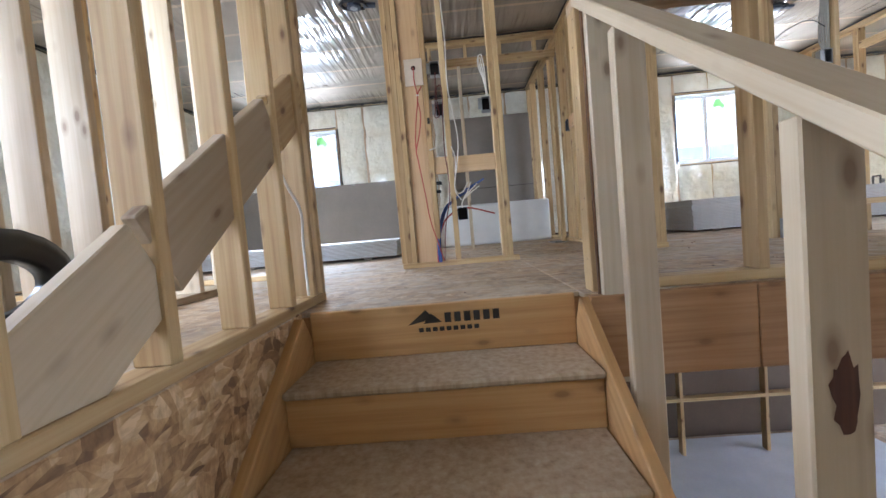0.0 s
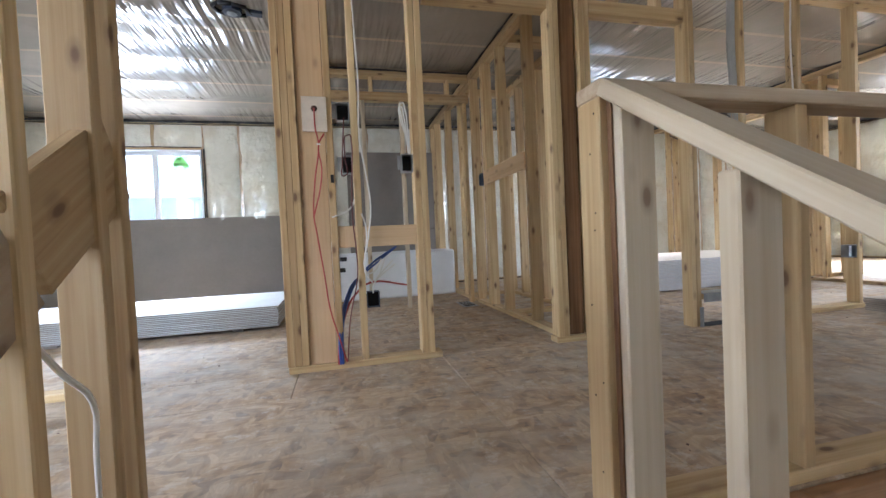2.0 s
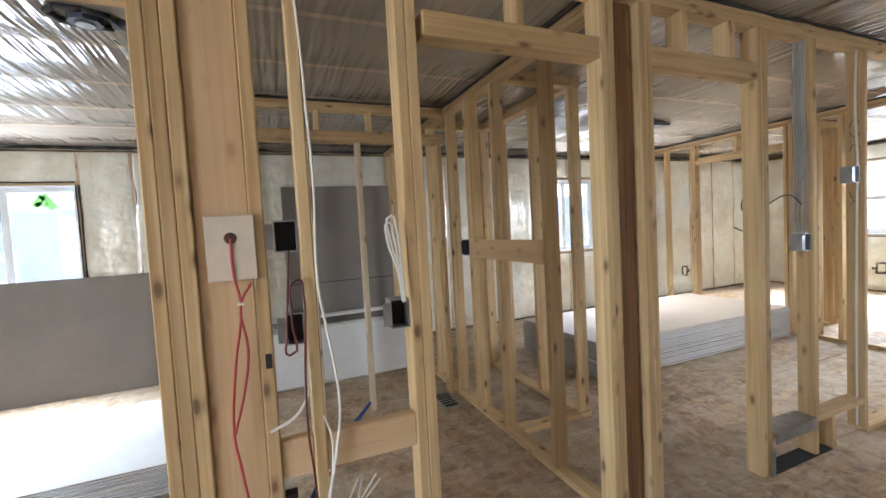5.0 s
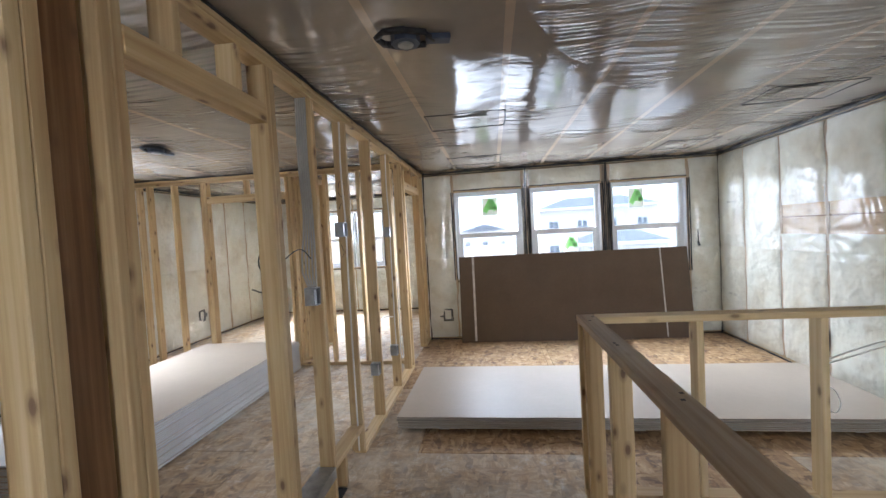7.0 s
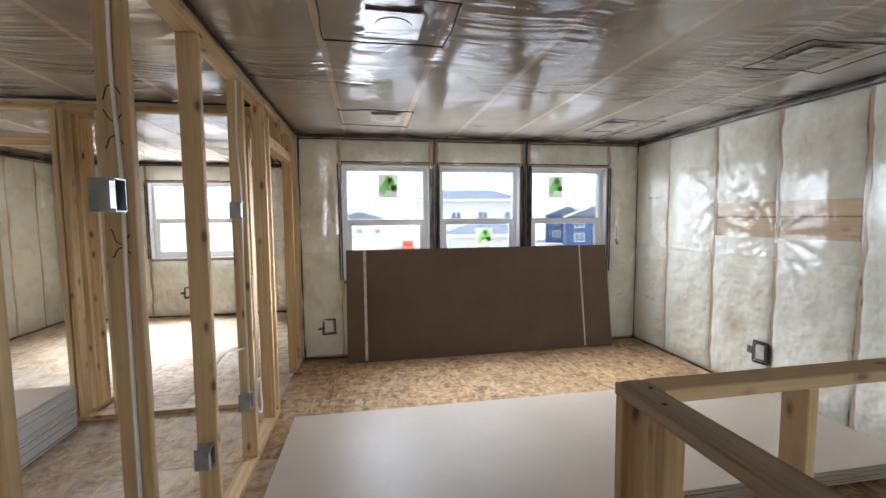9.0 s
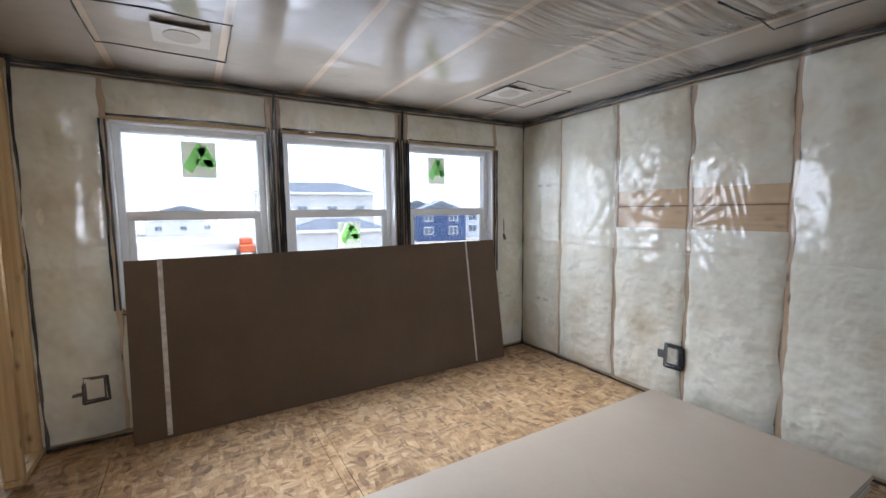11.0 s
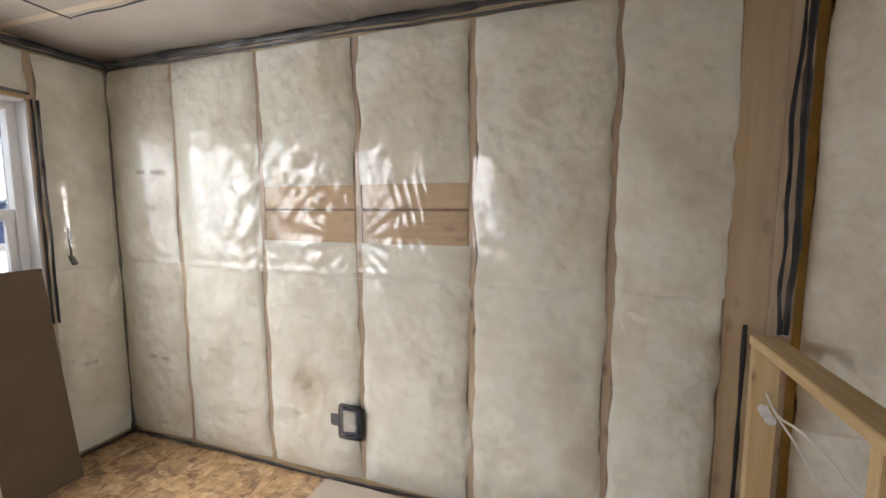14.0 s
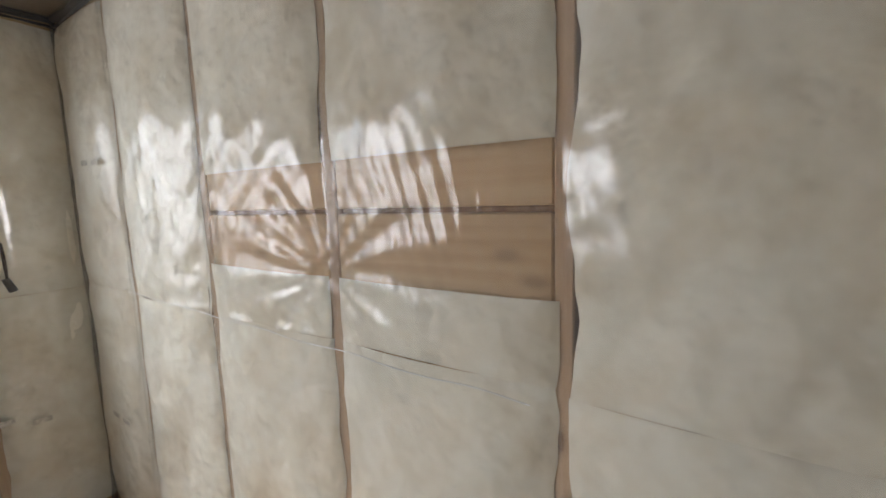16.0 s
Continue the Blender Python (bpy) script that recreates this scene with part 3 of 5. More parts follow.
def window(name, label, side, plane, a0, a1, z0, z1, kind="hung", sticker=None):
    w = thing(name, label, "window", kind="structure")
    D0, D1 = 0.085, 0.165
    f = 0.045
    fr = bmesh.new()
    for e in ((a0, a0 + f, z0, z1), (a1 - f, a1, z0, z1), (a0 + f, a1 - f, z1 - f, z1), (a0 + f, a1 - f, z0, z0 + f)):
        add_box(fr, *span(side, plane, e[0], e[1], D0, D1, e[2], e[3]), 0.003)
    part("window_frame", fr, VINYL, w)
    jb = bmesh.new()
    for e in ((a0 - 0.012, a0, z0, z1), (a1, a1 + 0.012, z0, z1), (a0, a1, z1, z1 + 0.012), (a0, a1, z0 - 0.012, z0)):
        add_box(jb, *span(side, plane, e[0], e[1], 0.0, D1, e[2], e[3]), 0)
    part("jamb_liner", jb, VINYL, w, "white jamb wrap")
    mid = (z0 + z1) / 2
    if kind == "hung":
        sash = bmesh.new()
        add_box(sash, *span(side, plane, a0 + f, a1 - f, D0 + 0.01, D1 - 0.01, mid - 0.032, mid + 0.032), 0.003)
        part("meeting_rail", sash, VINYL, w)
        lower = bmesh.new()
        for e in ((a0 + f, a0 + f + 0.04, z0 + f, mid - 0.032), (a1 - f - 0.04, a1 - f, z0 + f, mid - 0.032), (a0 + f + 0.04, a1 - f - 0.04, z0 + f, z0 + f + 0.045)):
            add_box(lower, *span(side, plane, e[0], e[1], D0 + 0.015, D1 - 0.03, e[2], e[3]), 0.003)
        part("lower_sash", lower, VINYL, w)
        panes = ((a0 + f, a1 - f, mid + 0.032, z1 - f, 0.14), (a0 + f + 0.04, a1 - f - 0.04, z0 + f + 0.045, mid - 0.032, 0.115))
    else:
        c = (a0 + a1) / 2
        sash = bmesh.new()
        add_box(sash, *span(side, plane, c - 0.03, c + 0.03, D0 + 0.01, D1 - 0.01, z0 + f, z1 - f), 0.003)
        part("meeting_stile", sash, VINYL, w)
        panes = ((a0 + f, c - 0.03, z0 + f, z1 - f, 0.14), (c + 0.03, a1 - f, z0 + f, z1 - f, 0.12))
    for e in panes:
        g = bmesh.new()
        add_box(g, *span(side, plane, e[0], e[1], e[4], e[4] + 0.005, e[2], e[3]))
        ob = part("pane", g, GLASS, w)
        ob.visible_shadow = False
    for sa, sz, sw, sh, sd in sticker or ():
        st = bmesh.new()
        add_box(st, *span(side, plane, sa, sa + sw, sd - 0.003, sd - 0.001, sz, sz + sh))
        lab = part("glass_sticker", st, STICKER_BG, w, "pale sticker with a green leaf-shaped mark")
        P = side_map(side, plane)
        mk = bmesh.new()
        for (u0, v0, u1, v1, th) in ((0.1, 0.3, 0.42, 0.85, 0.3), (0.4, 0.9, 0.86, 0.2, 0.32), (0.1, 0.42, 0.6, 0.42, 0.2)):
            dx, dy = u1 - u0, v1 - v0
            L = math.hypot(dx, dy)
            nx, ny = -dy / L * th / 2, dx / L * th / 2
            q = [mk.verts.new(P(sa + sw * u, sd - 0.0045, sz + sh * v)) for u, v in ((u0 + nx, v0 + ny), (u1 + nx, v1 + ny), (u1 - nx, v1 - ny), (u0 - nx, v0 - ny))]
            mk.faces.new(q)
        part("sticker_mark", mk, STICKER, lab, "green mark")
    return w

# ---- exterior walls and windows ----
WIN_E = [(1.49, 2.45, 0.87, 2.13), (0.41, 1.37, 0.87, 2.13), (-0.71, 0.27, 0.87, 2.13)]
insulated_wall("wall_east", "cream batts behind clear film around three windows", "E", EAST, SOUTH, 2.91, 0, CEILING,
               [(-0.749, -0.711), (0.271, 0.309), (0.325, 0.355), (0.371, 0.409), (1.371, 1.409), (1.415, 1.445), (1.451, 1.489), (2.451, 2.489)], WIN_E, 20)
wall_e = bpy.data.objects["wall_east"]
for lo, hi in ((0.28, 0.4), (1.38, 1.48)):
    for k in range(4):
        yy = lo + (hi - lo) * (k + 0.5) / 4
        bead(wall_e, (EAST - 0.022, yy, 0.9), (EAST - 0.022, yy, 2.16), 0.0065, 300 + k + int(lo * 10), 0.005)
    bead(wall_e, (EAST - 0.022, (lo + hi) / 2, 2.15), (EAST - 0.022, (lo + hi) / 2 - 0.01, CEILING - 0.03), 0.01, 310, 0.01)
GREEN = 0.138
window("window_1", "white single-hung window with green sticker, lower part behind a leaning board", "E", EAST, 1.5, 2.44, 0.88, 2.12, "hung", [(1.83, 1.78, 0.22, 0.26, GREEN)])
window("window_2", "white single-hung window with a sticker on its lower sash", "E", EAST, 0.42, 1.36, 0.88, 2.12, "hung", [(0.72, 1.2, 0.2, 0.22, 0.112)])
window("window_3", "white single-hung window with green sticker near the corner", "E", EAST, -0.70, 0.26, 0.88, 2.12, "hung", [(-0.2, 1.78, 0.19, 0.26, GREEN)])

wall_south = insulated_wall("wall_south", "cream batts between studs under wrinkled clear film", "S", SOUTH, 2.72, EAST, 0, CEILING,
                            [(2.725, 2.763), (2.763, 2.801), (2.801, 2.955), (3.36, 3.398), (3.978, 4.016), (4.59, 4.628), (5.21, 5.248), (5.84, 5.878)], (), 40, True, True, [(4.61, 1.36, 0.0068, 0.3, 17), (3.37, 1.14, 0.006, 0.16, 9), (4.67, 0.375, 0.004, 0.14, 11), (5.22, 1.3, 0.005, 0.14, 8)], 0.014, (4.0, 5.21, 1.345, 1.675))
for x0, x1 in ((4.018, 4.588), (4.63, 5.208)):
    lumber("backing_board", wall_south, x0, x1, SOUTH - 0.036, SOUTH - 0.001, 1.345, 1.52, PLY, "plywood backing for a wall fixture")
    lumber("backing_board", wall_south, x0, x1, SOUTH - 0.036, SOUTH - 0.003, 1.534, 1.675, PLY, "plywood backing for a wall fixture")
    # dark strip paints the shadow in the gap between the boards
    box("gap_filler", (x0, x1, SOUTH - 0.036, SOUTH - 0.02, 1.521, 1.533), WANE_GAP, wall_south, "dark strip painted as the shadow gap between boards")
# the seam's glint is modelled as a thin white thread
tape_pts = [(5.85 - 0.12 * k, SOUTH + 0.038 + 0.003 * math.sin(k * 2.1), 1.2 - 0.003 * k + 0.003 * math.sin(k * 1.9)) for k in range(16)]
tube("film_seam", tape_pts, 0.0013, VINYL, wall_south, "white thread painted as the glint on the clear sheet's seam")
for k in range(2):
    bead(wall_south, (2.745 + 0.03 * k, SOUTH + 0.02, 1.05), (2.745 + 0.03 * k, SOUTH + 0.02, 2.42), 0.012 - 0.005 * k, 60 + k, 0.016)
bead(wall_south, (2.885, SOUTH + 0.03, 0.03), (2.885, SOUTH + 0.03, 1.08), 0.008, 63)
bead(wall_south, (EAST - 0.02, SOUTH + 0.02, 0), (EAST - 0.02, SOUTH + 0.02, CEILING), 0.011, 64)
bead(wall_south, (EAST - 0.02, WALL_Y0 - 0.02, 0), (EAST - 0.02, WALL_Y0 - 0.02, CEILING), 0.009, 65)

for px, pz in ((6.09, 1.755), (5.97, 1.752), (6.1, 0.586), (5.99, 0.581)):
    part("printed_mark", add_box(bmesh.new(), px - 0.035, px + 0.035, SOUTH + 0.0575, SOUTH + 0.0585, pz - 0.012, pz + 0.012), PRINT, wall_south, "faint grey print on the batt")
for py, pz in ((-0.75, 0.625), (-0.87, 0.585)):
    part("printed_mark", add_box(bmesh.new(), EAST - 0.0585, EAST - 0.0575, py - 0.035, py + 0.035, pz - 0.012, pz + 0.012), PRINT, wall_e, "faint grey print on the batt")

well = thing("wall_stairwell", "batts with yellow stud strips and black sealant runs beside the stairs", "wall", kind="structure")
well_studs = [(2.68, 2.715), (2.285, 2.385), (1.94, 2.03), (1.36, 1.45), (0.78, 0.87), (0.2, 0.29), (-0.4, -0.31)]
box("sheathing", (-0.9, 2.715, SOUTH - 0.2, SOUTH - 0.17, -2.75, CEILING + 0.049), OSB, well)
lumber("top_plate", well, -0.9, 2.715, SOUTH - 0.165, SOUTH - 0.024, CEILING - 0.029, CEILING + 0.01)
for k, (s0, s1) in enumerate(well_studs):
    lumber("stud", well, s0, s1, SOUTH - 0.15, SOUTH - 0.022, -2.7, CEILING - 0.03, YELLOW, "yellow-stained stud strip")
    if k:
        bead(well, ((s0 + s1) / 2, SOUTH - 0.016, -1.2), ((s0 + s1) / 2, SOUTH - 0.016, CEILING - 0.05), 0.011, 70 + k, 0.014)
edges = sorted([(-0.74, -0.74)] + well_studs)
for k, (p, q) in enumerate(zip(edges, edges[1:])):
    batt(well, "S", SOUTH - 0.03, p[1], q[0], -1.2, 0.66, 80 + k)
    batt(well, "S", SOUTH - 0.03, p[1], q[0], 0.66, CEILING - 0.03, 90 + k)
bead(well, (-0.7, SOUTH, CEILING - 0.03), (2.75, SOUTH, CEILING - 0.03), 0.014, 77)

NW1, NW2 = (-3.11, -1.91, 0.96, 2.06), (3.64, 4.7, 0.97, 2.07)
n_studs = [(x, x + S) for x in (-3.6, -3.15, -1.905, -1.45, -0.88, -0.3, 0.3, 0.9, 1.5, 2.1, 2.7, 3.6, 4.705, 5.15, 5.7, 6.3, 6.9, 7.5, 8.1, 8.6)] + [(-2.5, -2.462), (4.15, 4.188)]
insulated_wall("wall_north", "cream batts under clear film along the far side", "N", NORTH, WEST, FAR_EAST, 0, CEILING, n_studs, [NW1, NW2], 120, True, True, (), 0.05)
window("window_4", "white sliding window with green sticker above the leaning board", "N", NORTH, -3.1, -1.92, 0.97, 2.05, "slide", [(-2.3, 1.8, 0.2, 0.2, 0.112)])
window("window_5", "white sliding window with green sticker over the board pack", "N", NORTH, 3.65, 4.69, 0.98, 2.06, "slide", [(4.3, 1.8, 0.2, 0.2, 0.112)])
FE = (4.2, 5.52, 0.94, 2.13)
insulated_wall("wall_far_east", "cream batts under clear film around a twin window", "E", FAR_EAST, 2.95, NORTH, 0, CEILING, [(3.2, 3.238), (3.7, 3.738), (4.16, 4.198), (5.522, 5.56), (6.1, 6.138), (4.83, 4.868)], [FE], 160, True, True, (), 0.05)
window("window_6", "white twin single-hung window in the far room", "E", FAR_EAST, 4.21, 4.845, 0.95, 2.12)
window("window_7", "white twin single-hung window in the far room", "E", FAR_EAST, 4.855, 5.51, 0.95, 2.12)
insulated_wall("wall_jog", "cream batts under clear film beside the far room", "S", 2.95, EAST + 0.17, FAR_EAST, 0, CEILING, [(7.1, 7.138), (7.7, 7.738), (8.3, 8.338)], (), 180, True, True, (), 0.12)
# the openings west and southwest are unseen, put in to admit light
WW = [(0.1, 1.7, 0.95, 2.1)]
insulated_wall("wall_west", "cream batts under clear film", "W", WEST, SOUTH, NORTH, 0, CEILING, [(y, y + S) for y in (-0.5, 0.06, 1.71, 2.3, 2.9, 3.5, 4.1, 4.7, 5.3, 5.9, 6.4)], WW, 200, True, True, (), 0.2)
insulated_wall("wall_southwest", "cream batts under clear film", "S", SOUTH, WEST, -0.9, 0, CEILING, [(x, x + S) for x in (-3.6, -3.04, -1.99, -1.4)], [(-3.0, -2.0, 0.95, 2.1)], 220, True, True, (), 0.2)

# ---- ceiling: film on strapping, one sheet ----
bm = bmesh.new()
JOIST = 0.6
ceil_y = []
y = SOUTH
first = -0.62
while y < NORTH - 1e-6:
    ceil_y.append(y)
    nxt = min([v for v in [first + JOIST * k for k in range(13)] + [first + JOIST * k + 0.04 for k in range(13)] if v > y + 1e-4] + [NORTH])
    k = max(1, int((nxt - y) / 0.09))
    ceil_y += [y + (nxt - y) * j / k for j in range(1, k)]
    y = nxt
ceil_y.append(NORTH)
nx = 110
rows = []
for yy in ceil_y:
    ph = ((yy - first) % JOIST) / JOIST
    sag = 0.0 if ph < 0.07 else 0.016 * math.sin(math.pi * (ph - 0.067) / 0.933)
    row = []
    for i in range(nx + 1):
        xx = WEST + (FAR_EAST - WEST) * i / nx
        row.append(bm.verts.new((xx, yy, CEILING - sag * (1 + 0.6 * wob((xx, yy, 0), 1, 3, 1.1)) + (0.007 * noise.noise((xx * 2.6, yy * 1.4, 2.0)) if sag else 0))))
    rows.append(row)
for j in range(len(rows) - 1):
    strip = (((ceil_y[j] + ceil_y[j + 1]) / 2 - first) % JOIST) < 0.045
    for i in range(nx):
        f = bm.faces.new((rows[j][i], rows[j][i + 1], rows[j + 1][i + 1], rows[j + 1][i]))
        f.material_index = 1 if strip else 0
ceiling = part("ceiling", bm, [CEIL, CEIL_STRIP], None, "", True)
tagged(ceiling, "grey wrinkled vapour barrier film stapled under strapping", "ceiling", kind="structure")
box("roof_deck", (WEST - 0.3, FAR_EAST + 0.3, SOUTH - 0.3, NORTH + 0.3, CEILING + 0.05, CEILING + 0.1), OSB, None)
tagged(bpy.data.objects["roof_deck"], "plain sheathing deck above the ceiling", "roof", kind="structure")

# ---- floors ----
FLOORS = [(WEST, FAR_EAST, 2.95, NORTH), (WEST, 0.42, STAIR_N, 2.95), (0.42, EAST, WELL_N, 2.95), (WELL_E, EAST, SOUTH, WELL_N), (WEST, WELL_W, SOUTH, STAIR_N)]
bm = bmesh.new()
for x0, x1, y0, y1 in FLOORS:
    add_box(bm, x0, x1, y0, y1, -0.27, -0.02)
floor = part("floor", bm, LVL)
tagged(floor, "oriented strand board subfloor panels, dusty and scuffed", "floor", kind="structure")
box("floor_below", (WEST - 0.2, FAR_EAST + 0.2, SOUTH - 0.3, NORTH + 0.3, -2.85, -2.75), OSB_DUSTY)
tagged(bpy.data.objects["floor_below"], "dusty subfloor of the storey below", "floor", kind="structure")

# ---- stairs ----
RISE, GOING, TOP_Y = 0.187, 0.278, STAIR_N - 0.003
stairs = thing("staircase", "closed pine stair flight with dusty grey treads", "staircase", kind="structure")
SX0, SX1 = -0.6, 0.395
for k in range(8):
    zt = -RISE * k
    yt = TOP_Y - GOING * k
    lumber("riser", stairs, SX0, SX1, yt - 0.02, yt, zt - RISE, zt - (0.022 if k else 0.0), STEP)
    if k < 7:
        bm = add_box(bmesh.new(), SX0, SX1, yt - GOING - 0.045, yt + 0.012, zt - RISE - 0.026, zt - RISE, 0.008)
        part("tread", bm, TREAD, stairs, "worn dusty tread")
box("landing", (WELL_W, 0.42, SOUTH, TOP_Y - GOING * 7 - 0.022, -RISE * 8 - 0.03, -RISE * 8), OSB_DUSTY, stairs)
for x0, x1 in ((SX0 - 0.04, SX0 - 0.002), (SX1 + 0.002, SX1 + 0.036)):
    a, b = (( (x0 + x1) / 2, TOP_Y + 0.01, -0.13), ((x0 + x1) / 2, TOP_Y - GOING * 7.6, -0.13 - RISE * 7.6))
    sloped("stringer", stairs, a, b, 0.3, x1 - x0, STEP)
sloped("skirt_edge", stairs, (SX0 - 0.048, TOP_Y - 0.02, 0.0), (SX0 - 0.048, TOP_Y - GOING * 7.6, -RISE * 7.6), 0.03, 0.016, WANE_GAP)
# stamp on the top riser: plain shapes
bm = bmesh.new()
cy = TOP_Y - 0.022
for pts in (((-0.23, -0.075), (-0.13, -0.055), (-0.16, -0.02)), ((-0.17, -0.072), (-0.1, -0.07), (-0.14, -0.035))):
    bm.faces.new([bm.verts.new((x, cy, z)) for x, z in pts])
for k in range(6):
    x = -0.09 + 0.036 * k
    add_box(bm, x, x + 0.024, cy - 0.001, cy, -0.072, -0.035)
for k in range(9):
    x = -0.19 + 0.026 * k
    add_box(bm, x, x + 0.018, cy - 0.001, cy, -0.103, -0.087)
part("riser_stamp", bm, INK, stairs, "smudged black ink stamp")
rim = thing("rim_joist", "reddish laminated rim board under the guard", "rim joist", kind="structure")
for x0, x1 in ((0.43, 1.0), (1.003, 1.95), (1.953, WELL_E)):
    lumber("rim_board", rim, x0, x1, WELL_N - 0.04, WELL_N - 0.002, -0.3, -0.004, LVL)
lumber("rim_board", rim, WELL_E - 0.04, WELL_E - 0.002, SOUTH, WELL_N - 0.042, -0.3, -0.004, LVL)
# unseen bands added to stop light leaking in under the outer walls
box("edge_band", (2.72, EAST + 0.2, SOUTH - 0.2, SOUTH - 0.001, -0.3, -0.001), OSB, rim)
box("edge_band", (EAST + 0.001, EAST + 0.2, SOUTH + 0.001, 2.95, -0.3, -0.001), OSB, rim)
box("side_sheathing", (WELL_W - 0.012, WELL_W + 0.001, SOUTH, TOP_Y + 0.05, -2.7, -0.004), OSB, rim, "strand board on the stair's side")

# ---- framed walls ----
hall = thing("wall_hall", "open spruce stud wall with door openings and wiring", "stud wall", kind="structure")


def E(name, x0, x1, z0, z1, mat=None, y0=WALL_Y0, y1=WALL_Y1, parent=hall, label=""):
    return lumber(name, parent, x0, x1, y0, y1, z0, z1, mat, label)


TOPZ = CEILING - 0.018
for x0, x1 in ((-4.0, -1.245), (-0.44, 0.42), (1.17, 1.49), (3.26, 5.17), (6.04, 6.4)):
    E("bottom_plate", x0, x1, 0, S)
for z in (TOPZ - 2 * S, TOPZ - S):
    for x0, x1 in ((-4.0, -1.2), (-1.198, 2.6), (2.602, 6.4)):
        E("top_plate", x0, x1, z, z + S - 0.001)
ZT = TOPZ - 2 * S - 0.001
for x in (-3.3, -2.7, -2.1, -1.45, -1.288, -0.443, -0.405, -0.367, -0.182, -0.045, 0.3, 0.339, 1.185, 1.224, 1.402, 1.441, 2.215, 2.254, 2.69, 3.22, 3.80, 4.46, 4.99, 5.125, 6.05, 6.36):
    E("stud", x, x + S, (S if x not in (2.215, 2.254, 2.69) else 0.002), ZT)
E("stud", 1.285, 1.385, S, ZT, WANE_GAP, WALL_Y0 + 0.035, WALL_Y1 - 0.002, hall, "brown stud with wane")
lumber("backing_panel", hall, -0.328, -0.184, WALL_Y0 + 0.015, WALL_Y0 + 0.034, S, ZT, PLY, "plywood backing panel")
# flat dark red disc stands in for the shaded hole
bm = bmesh.new()
bmesh.ops.create_cone(bm, cap_ends=True, segments=14, radius1=0.017, radius2=0.014, depth=0.004, matrix=pose(-0.236, WALL_Y0 - 0.0145, 1.436, 90))
part("pipe_hole", bm, BARK, hall, "dark red disc standing in for a hole")
box("outlet_plate", (-0.301, -0.171, WALL_Y0 - 0.012, WALL_Y0 - 0.001, 1.313, 1.502), PLATE, hall, "pale square board with a hole")
E("block", -0.143, -0.046, 0.674, 0.795, PLY, WALL_Y0 + 0.01, WALL_Y0 + 0.05)
E("block", -0.006, 0.299, 0.674, 0.79, PLY, WALL_Y0 + 0.01, WALL_Y0 + 0.05)
for x0, x1, cr in ((-1.249, -0.431, (-0.85,)), (0.403, 1.184, (0.78,)), (1.48, 2.214, (1.67, 2.0)), (5.164, 6.049, (5.55,))):
    E("header", x0, x1, 2.1, 2.185)
    for c in cr:
        E("cripple_stud", c, c + S, 2.186, ZT)
E("raised_plate", 2.294, 3.22, 0.19, 0.19 + S)
E("cripple_stud", 2.86, 2.9, 0.002, 0.189)
bm = add_box(bmesh.new(), 2.296, 2.68, WALL_Y0 - 0.012, WALL_Y1 + 0.01, 0.229, 0.233)
add_box(bm, 2.296, 2.68, WALL_Y0 - 0.014, WALL_Y0 - 0.011, 0.17, 0.233)
add_box(bm, 2.26, 2.292, WALL_Y0 - 0.014, WALL_Y0 - 0.011, 0.0, 0.14)
part("duct_flange", bm, GALV, hall, "galvanised duct flange")
# flat dark slab paints the shade of the duct hole
box("duct_hole_shade", (2.3, 2.85, WALL_Y0 - 0.01, WALL_Y1, 0.001, 0.005), DARK, hall, "dark slab painted as the shade of a floor duct opening")

bath = thing("wall_bath", "open spruce stud wall running to the far side", "stud wall", kind="structure")
AX0, AX1 = 1.265, 1.354


def N(name, parent, x0, x1, y0, y1, z0, z1, mat=None, label=""):
    return lumber(name, parent, x0, x1, y0, y1, z0, z1, mat, label)


N("bottom_plate", bath, AX0, AX1, WALL_Y1 + 0.002, NORTH - 0.03, 0, S)
for z in (TOPZ - 2 * S, TOPZ - S):
    N("top_plate", bath, AX0, AX1, WALL_Y1 + 0.002, NORTH - 0.03, z, z + S - 0.001)
for y in (3.02, 3.43, 3.97, 4.33, 4.37, 4.72, 5.2, 5.8, 6.4, 6.7):
    N("stud", bath, AX0, AX1, y, y + S, S, ZT)
N("block", bath, AX0 - 0.016, AX0 - 0.001, 3.45, 4.37, 1.2, 1.335, PLY, "flat backing board")
tubwall = thing("wall_tub", "open framing with a header before the tub", "stud wall", kind="structure")
N("header", tubwall, -0.34, AX0 - 0.002, 4.78, 4.87, 2.13, 2.215)
for z in (TOPZ - 2 * S, TOPZ - S):
    N("top_plate", tubwall, -0.43, AX0 - 0.002, 4.78, 4.869, z, z + S - 0.001)
for x in (0.13, 0.52, 1.2):
    N("stud", tubwall, x, x + S, 4.785, 4.865, 0, 2.129, PALE if x < 1 else None)
for x in (-0.2, 0.22, 0.62, 1.02):
    N("cripple_stud", tubwall, x, x + S, 4.785, 4.865, 2.216, ZT)
sidewall = thing("wall_closet_west", "open stud wall beside the washroom", "stud wall", kind="structure")
N("bottom_plate", sidewall, -0.43, -0.341, WALL_Y1 + 0.002, NORTH - 0.03, 0, S)
N("top_plate", sidewall, -0.43, -0.341, WALL_Y1 + 0.002, NORTH - 0.03, TOPZ - 2 * S, TOPZ - 0.001)
for y in (3.2, 3.7, 4.3, 4.79, 5.4, 6.0, 6.45):
    N("stud", sidewall, -0.43, -0.341, y, y + S, S, ZT)
closet = thing("wall_closet", "small framed closet behind the stud wall", "stud wall", kind="structure")
